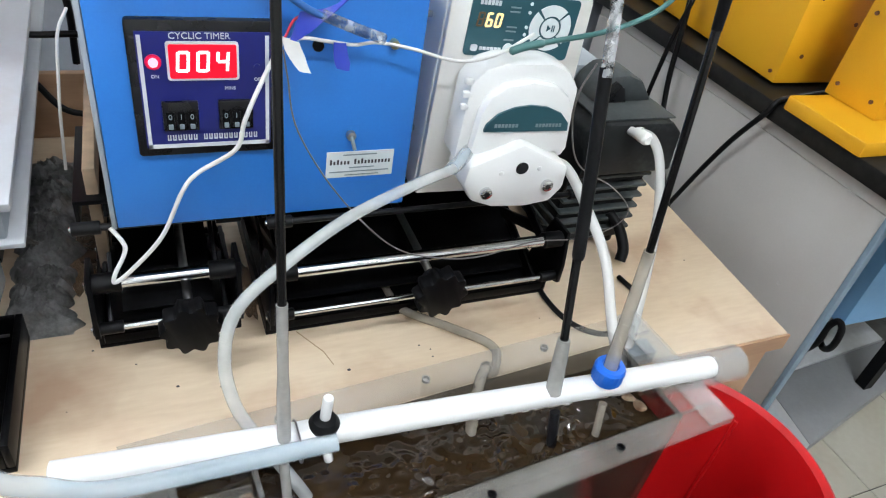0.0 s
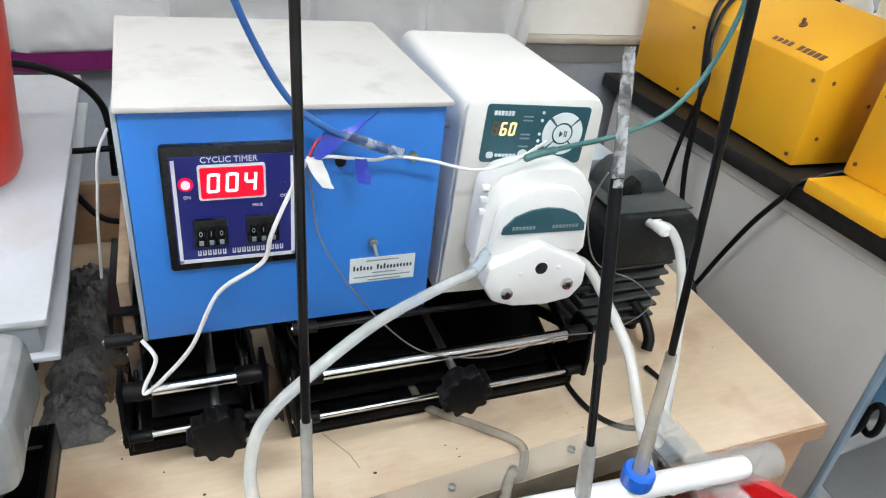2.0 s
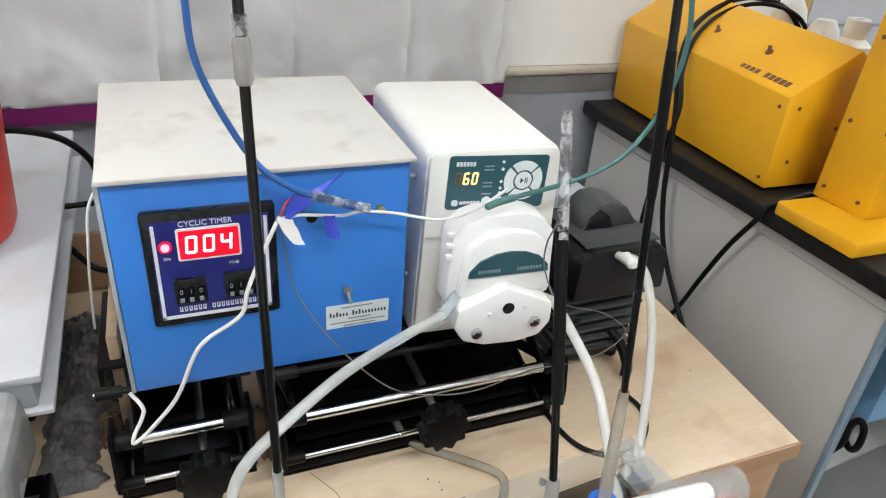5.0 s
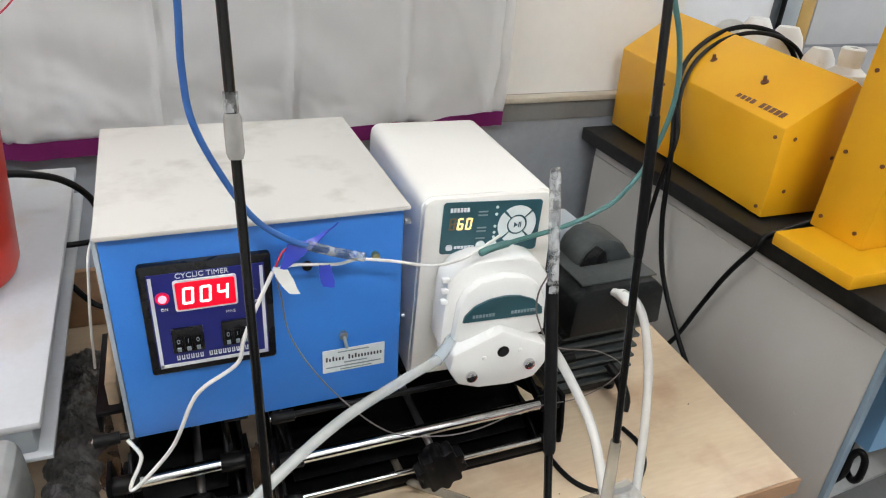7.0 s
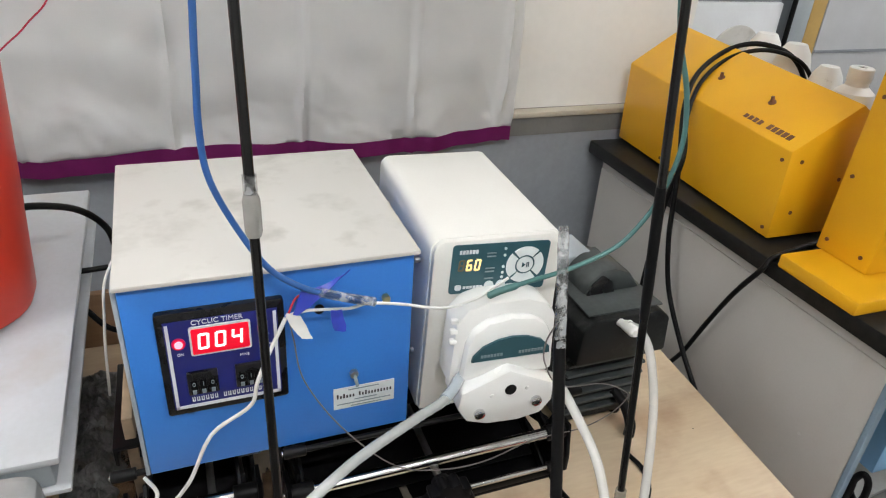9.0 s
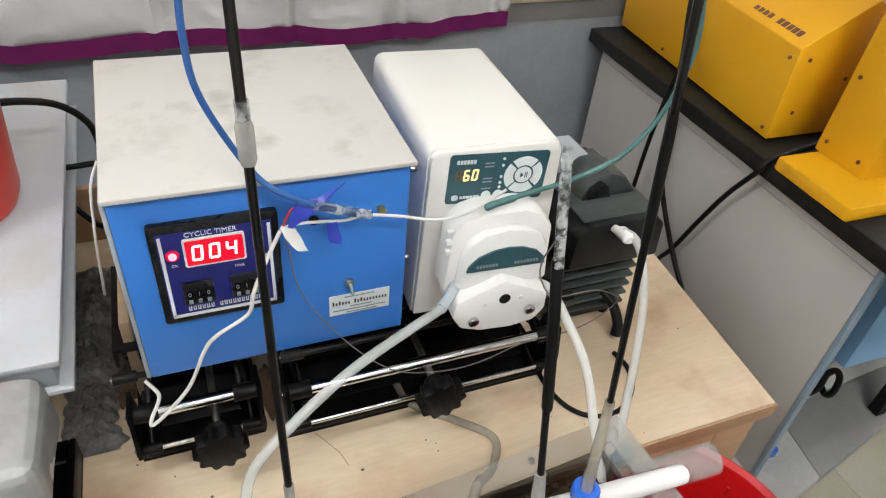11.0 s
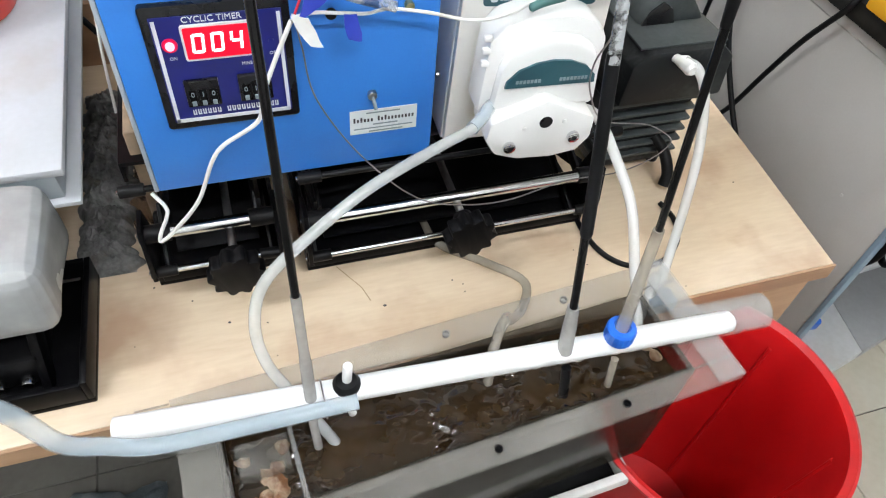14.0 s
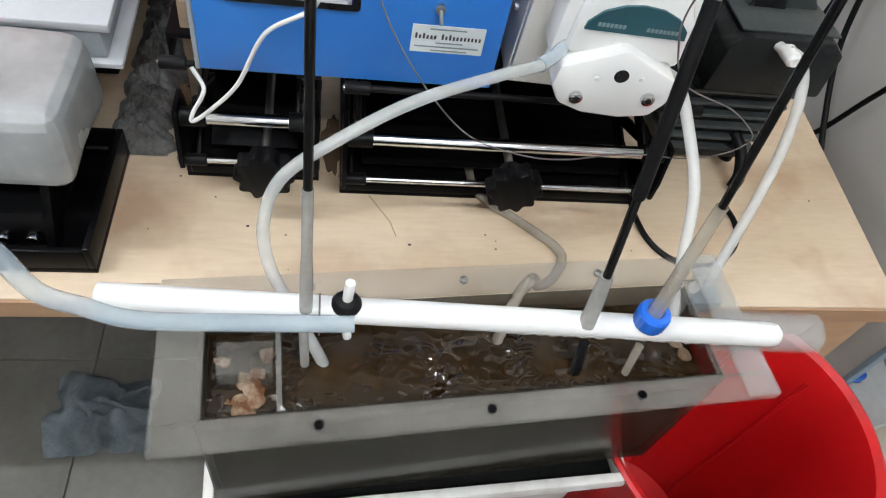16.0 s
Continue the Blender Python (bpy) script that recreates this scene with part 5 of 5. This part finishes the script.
for p, q in ((0.7, 0.43), (1.2, 0.4), (0.95, 0.3)):
    part("screw_cover", cn(rod((0.0285, p, q), (0.0265, p, q), 0.004, 10)), CABINET_PALE, cab)
part("top_rail", cn(boxed((0.03, 0.586, DECK - 0.0745), (0.0448, 1.599, DECK - 0.041), 0.002)), CABINET_PALE, cab)
part("edge_strip", cn(boxed((0.0262, 0.574, 0.0), (0.0435, 0.5855, DECK - 0.041), 0.0015)), EDGE_BLUE, cab, "pale blue edge strip")
bcab = thing("blue_cabinet", tuple(CN @ Vector((0.35, 0.75, 0.04))), "light blue cabinet on black legs under the counter", "cabinet")
part("cabinet_body", cn(boxed((0.17, 0.61, 0.36), (0.6, 0.9, DECK - 0.042), 0.003)), CABINET_BLUE, bcab, "light blue painted body")
for u, v in ((0.63, 0.5), (0.84, 0.5)):
    part("leg", cn(boxed((v, u, 0.0415), (v + 0.03, u + 0.03, 0.3595))), RUBBER, bcab, "black leg")
# raised step under the counter with its stone slabs
step = thing("floor_step", (1.6, 0.62, 0), "low raised step with white and grey slabs", "step", kind="structure", moved=(-0.055, -0.045, 0))
F1, F2, F3 = (1.13, 0.475), (1.532, 0.566), (1.98, 0.668)
D1, D2 = (1.21, 0.72), (1.577, 0.81)
part("white_slab", prism([F1, F2, D2, D1], "z", 0.006, 0.04, 0.002), SLAB_WHITE, step, "white painted slab")
part("grey_slab", prism([(F2[0] + 0.002, F2[1]), F3, (2.08, 0.796), (1.571, 0.764)], "z", 0.006, 0.0395, 0.002), SLAB_GREY, step, "plain grey slab")
part("white_slab", prism([(1.58, 0.768), (2.08, 0.8), (2.12, 1.2), (1.59, 1.1)], "z", 0.006, 0.041, 0.002), SLAB_WHITE, step, "white painted slab")
part("step_base", prism([(F1[0], F1[1] + 0.006), (F3[0], F3[1] + 0.006), (2.1, 1.18), (1.2, 0.95)], "z", 0.0, 0.0058), PLY_EDGE, step, "dark base")
tagged(part("plastic_scrap", lumpy(boxed((1.345, 0.605, 0.0405), (1.405, 0.655, 0.075), 0.006, 3), 0.008, 50), CAP_BLUE), "crumpled bright blue plastic scrap", "scrap")
hose("black_cable", [CN @ Vector(p) for p in ((0.06, 0.60, 0.31), (0.055, 0.575, 0.37), (0.05, 0.572, 0.42), (0.05, 0.56, 0.445), (0.055, 0.548, 0.43), (0.055, 0.545, 0.39), (0.07, 0.565, 0.36), (0.09, 0.6, 0.36))], 0.007, RUBBER, "black cable coil under the counter", "cable")

# yellow machines on the counter
mat_rust = mat("brown_stud", (0.16, 0.06, 0.03), None, 0.5)
U0, U1, V0, FRONT_TOP, APEX_V, APEX_Z, BACK_V = 0.955, 1.63, 0.046, 0.974, 0.2, 1.068, 0.248
LEAN = 0.065   # the casing stands slightly askew on the slab
long_machine = thing("yellow_machine", tuple(CN @ Vector((V0 + 0.1, 1.25, DECK))), "long yellow sloped-top metal machine with two studs", "machine", "yellow machines on the counter")
bm = prism([(V0, DECK + 0.01), (V0 - 0.006, FRONT_TOP), (APEX_V, APEX_Z), (BACK_V, APEX_Z - 0.03), (BACK_V, DECK + 0.01)], "y", U0, U1, 0.003)
for v in bm.verts:
    v.co.z += 0.03 * (v.co.y - U0) * (v.co.z - DECK) / 0.2
    v.co.x += LEAN * (v.co.y - U0)
part("casing", cn(bm), YELLOW, long_machine, "yellow powder-coated casing")
for u in (U0 + 0.05, U1 - 0.06):
    for v in (V0 + 0.03, BACK_V - 0.05):
        part("foot", cn(rod((v + LEAN * (u - U0), u, DECK), (v + LEAN * (u - U0), u, DECK + 0.012), 0.016, 16, 0.002)), RUBBER, long_machine)
slope = Vector((APEX_V - V0 + 0.006, 0, APEX_Z - FRONT_TOP))
nrm = Vector((-slope.z, 0, slope.x)).normalized()


def on_slope(u, k):
    return Vector((V0 - 0.006 + LEAN * (u - U0), u, FRONT_TOP + 0.03 * (u - U0))) + slope * k


for u in (1.125, 1.315):
    p = on_slope(u, 0.47)
    stud = part("knob", cn(sweep(bmesh.new(), [p - nrm * 0.003, p + nrm * 0.005, p + nrm * 0.006], [0.009, 0.009, 0.006], 14)), mat_rust, long_machine, "brown toggle stud")
    part("lever", cn(sweep(bmesh.new(), [p + nrm * 0.0055, p + nrm * 0.02 + Vector((0.006, 0, 0))], [0.005, 0.004], 10)), mat_rust, stud)
for u0, n in ((0.995, 5), (1.09, 4)):
    for k in range(n):
        q = on_slope(u0 + 0.016 * k, 0.15) + nrm * 0.001
        bar = boxed((-0.008, -0.006, -0.0004), (0.008, 0.006, 0.0006), m=Matrix.Translation(q) @ Matrix.Rotation(-math.atan2(slope.z, slope.x), 4, "Y"))
        part("print_bar", cn(bar), mat_rust, long_machine)
for v, z in ((0.075, 0.95), (0.09, 0.83), (0.2, 0.9)):
    part("screw", cn(rod((v, U0 + 0.002, z), (v, U0 - 0.002, z), 0.0045, 10)), mat_rust, long_machine)
for u in (0.975, 1.4):
    for z in (0.79, 0.95):
        v = V0 - 0.006 * (z - DECK) / 0.21 + LEAN * (u - U0)
        part("screw", cn(rod((v + 0.002, u, z), (v - 0.003, u, z), 0.0042, 10)), mat_rust, long_machine)
tower = thing("yellow_machine", tuple(CN @ Vector((0.2, 0.77, DECK))), "tall yellow metal machine on a yellow base plate", "machine", "yellow machines on the counter")
part("base_plate", cn(boxed((-0.012, 0.665, DECK + 0.0005), (0.5, 0.86, DECK + 0.032), 0.006)), YELLOW, tower, "yellow base plate")
part("column", cn(prism([(0.09, DECK + 0.0325), (0.115, 1.5), (0.42, 1.5), (0.42, DECK + 0.0325)], "y", 0.742, 0.868, 0.003)), YELLOW, tower, "yellow casing")
for u in (0.848, 0.765):
    for z in (0.82, 0.96, 1.12):
        v = 0.09 + 0.0353 * (z - 0.79)
        part("screw", cn(rod((v + 0.002, u, z), (v - 0.003, u, z), 0.0042, 10)), mat_rust, tower)
def counter_point(v, u):
    return tuple(CN @ Vector((v, u, DECK)))


bottle = thing("white_bottle", counter_point(0.4, 1.15), "white plastic bottle with a screw top behind the machine", "bottle")
part("bottle_body", lathe([(0.05, 0), (0.054, 0.01), (0.054, 0.24), (0.045, 0.275), (0.026, 0.29), (0.026, 0.302)], counter_point(0.4, 1.15), 28), PVC, bottle)
part("bottle_cap", lathe([(0.027, 0.302), (0.028, 0.305), (0.028, 0.332), (0.024, 0.335), (0.012, 0.335), (0.011, 0.33)], counter_point(0.4, 1.15), 28), PVC, bottle, "white ribbed cap")
part("cap_opening", lathe([(0.011, 0.3305), (0.011, 0.333)], counter_point(0.4, 1.15), 20), RUBBER, bottle)
for u, w, h in ((1.24, 0.045, 0.315), (1.36, 0.05, 0.345), (1.47, 0.05, 0.35)):
    jar = thing("white_jar", counter_point(0.4, u), "white plastic apparatus body behind the machine", "jar", "white jars behind the machine")
    part("jar_body", lathe([(w * 0.9, 0), (w, 0.02), (w, h * 0.8), (w * 0.8, h * 0.93), (w * 0.5, h), (w * 0.3, h)], counter_point(0.4, u), 28), PVC, jar)
hose("black_cable", [CN @ Vector(p) for p in ((0.45, 1.3, 0.95), (0.36, 1.31, 1.07), (0.29, 1.36, 1.103), (0.22, 1.4, 1.085), (0.11, 1.37, 1.035), (0.03, 1.3, 0.97), (-0.03, 1.2, 0.86), (-0.035, 1.18, 0.76), (-0.03, 1.17, 0.66), (-0.025, 1.13, 0.537), (-0.02, 1.04, 0.42), (-0.02, 0.95, 0.34))], 0.0065, RUBBER, "black cable draped over the yellow machine", "cable")
hose("black_cable", [CN @ Vector(p) for p in ((0.45, 1.27, 0.95), (0.36, 1.28, 1.065), (0.28, 1.33, 1.095), (0.2, 1.37, 1.07), (0.1, 1.34, 1.02), (0.02, 1.27, 0.95), (-0.03, 1.19, 0.88), (-0.04, 1.2, 0.77), (-0.035, 1.22, 0.63), (-0.03, 1.23, 0.5), (-0.02, 1.24, 0.4))], 0.0055, RUBBER, "black cable draped over the yellow machine", "cable")
hose("black_cable", [CN @ Vector(p) for p in ((0.25, 0.92, 0.767), (0.15, 0.915, 0.767), (0.05, 0.895, 0.767), (-0.002, 0.885, 0.764), (-0.014, 0.89, 0.735), (-0.01, 0.945, 0.64), (-0.005, 1.0, 0.52), (0.0, 1.05, 0.4), (0.005, 1.09, 0.33))], 0.006, RUBBER, "black cable running down over the counter edge", "cable")

# ---- things beyond the machines ----
far = thing("grey_cupboard", (3.7, 2.7, 0), "pale grey cupboard far behind the machines", "cupboard")
part("cupboard_body", boxed((3.16, 2.54, 0), (4.24, 2.92, 1.84), 0.004), mat("pale_grey_cupboard", (0.5, 0.51, 0.53), (0.46, 0.47, 0.49), 0.5), far)
part("seam", boxed((3.162, 2.536, 0.78), (4.238, 2.54, 0.795)), WALL_GREY, far)
post = thing("ochre_post", (3.04, 2.56, 0), "cream and ochre painted post behind the machines", "post")
part("post_body", boxed((3.04, 2.52, 0), (3.13, 2.6, 2.2), 0.003), mat("ochre_paint", (0.5, 0.32, 0.1), (0.42, 0.27, 0.09), 0.5), post)
part("post_face", boxed((2.92, 2.52, 0), (3.0395, 2.6, 2.2), 0.003), PAINT_GREY, post)
apparatus = thing("white_apparatus", (2.56, 2.69, 0), "white apparatus with a round cover far behind", "apparatus")
part("apparatus_body", boxed((2.24, 2.54, 0), (2.88, 2.84, 1.02), 0.01), PAINT_WHITE, apparatus)
part("round_cover", prism(shifted(rounded(0.3, 0.3, 0.149, 10), 2.64, 0.77), "y", 2.525, 2.541, 0.004), LID, apparatus, "round dusty cover")
part("glass_top", boxed((2.24, 2.56, 1.0205), (2.88, 2.82, 1.49), 0.004), WALL_GREY, apparatus, "blue-grey glass top")
pole = thing("black_pole", (2.9, 2.5, 0), "thin black pole beside the apparatus", "pole")
part("pole_shaft", rod((2.9, 2.5, 0), (2.9, 2.5, 2.0), 0.012), RUBBER, pole)

# ---- bucket, rag ----
bucket = thing("bucket", (0.742, 0.325, 0), "large red plastic bucket standing beside the tank", "bucket", moved=(0.005, 0.004, 0), size=(1, 1, 1.03))
BP = [(0.135, 0.0), (0.14, 0.006), (0.165, 0.25), (0.18, 0.465), (0.187, 0.472), (0.194, 0.48), (0.195, 0.486), (0.19, 0.489), (0.181, 0.483), (0.176, 0.465),
      (0.170, 0.39), (0.161, 0.25), (0.136, 0.02), (0.06, 0.012)]
part("bucket_body", lathe(BP, (0.742, 0.325, 0.0), 80), BUCKET, bucket, "red ribbed plastic shell")
for a in (25, 60, 95, 140, 185, 230, 275, 320):
    c, s = math.cos(radians(a)), math.sin(radians(a))
    part("rib", sweep(bmesh.new(), [(0.742 + r * c, 0.325 + r * s, h) for r, h in ((0.1375, 0.03), (0.1615, 0.25), (0.1745, 0.45))], 0.0035, 8), BUCKET, bucket)


def rag_place(u, v):
    x, y = -0.275 + 0.175 * u, 0.495 + 0.145 * v
    z = 0.012 + 0.05 * max(0, noise.noise((x * 14, y * 14, 2))) + 0.03 * abs(noise.noise((x * 26 + y * 12, y * 22, 6))) + 0.012 * abs(noise.noise((x * 60, y * 45, 9))) + 0.045 * max(0, math.sin(math.pi * u) * math.sin(math.pi * v))
    return (x + 0.02 * noise.noise((u * 4, v * 4, 1)), y + 0.02 * noise.noise((u * 4, v * 4, 8)), z)


tagged(part("rag", thick(grid(40, 40, rag_place), 0.003), RAG, smooth=70), "crumpled grey-blue rag lying on the floor", "rag")
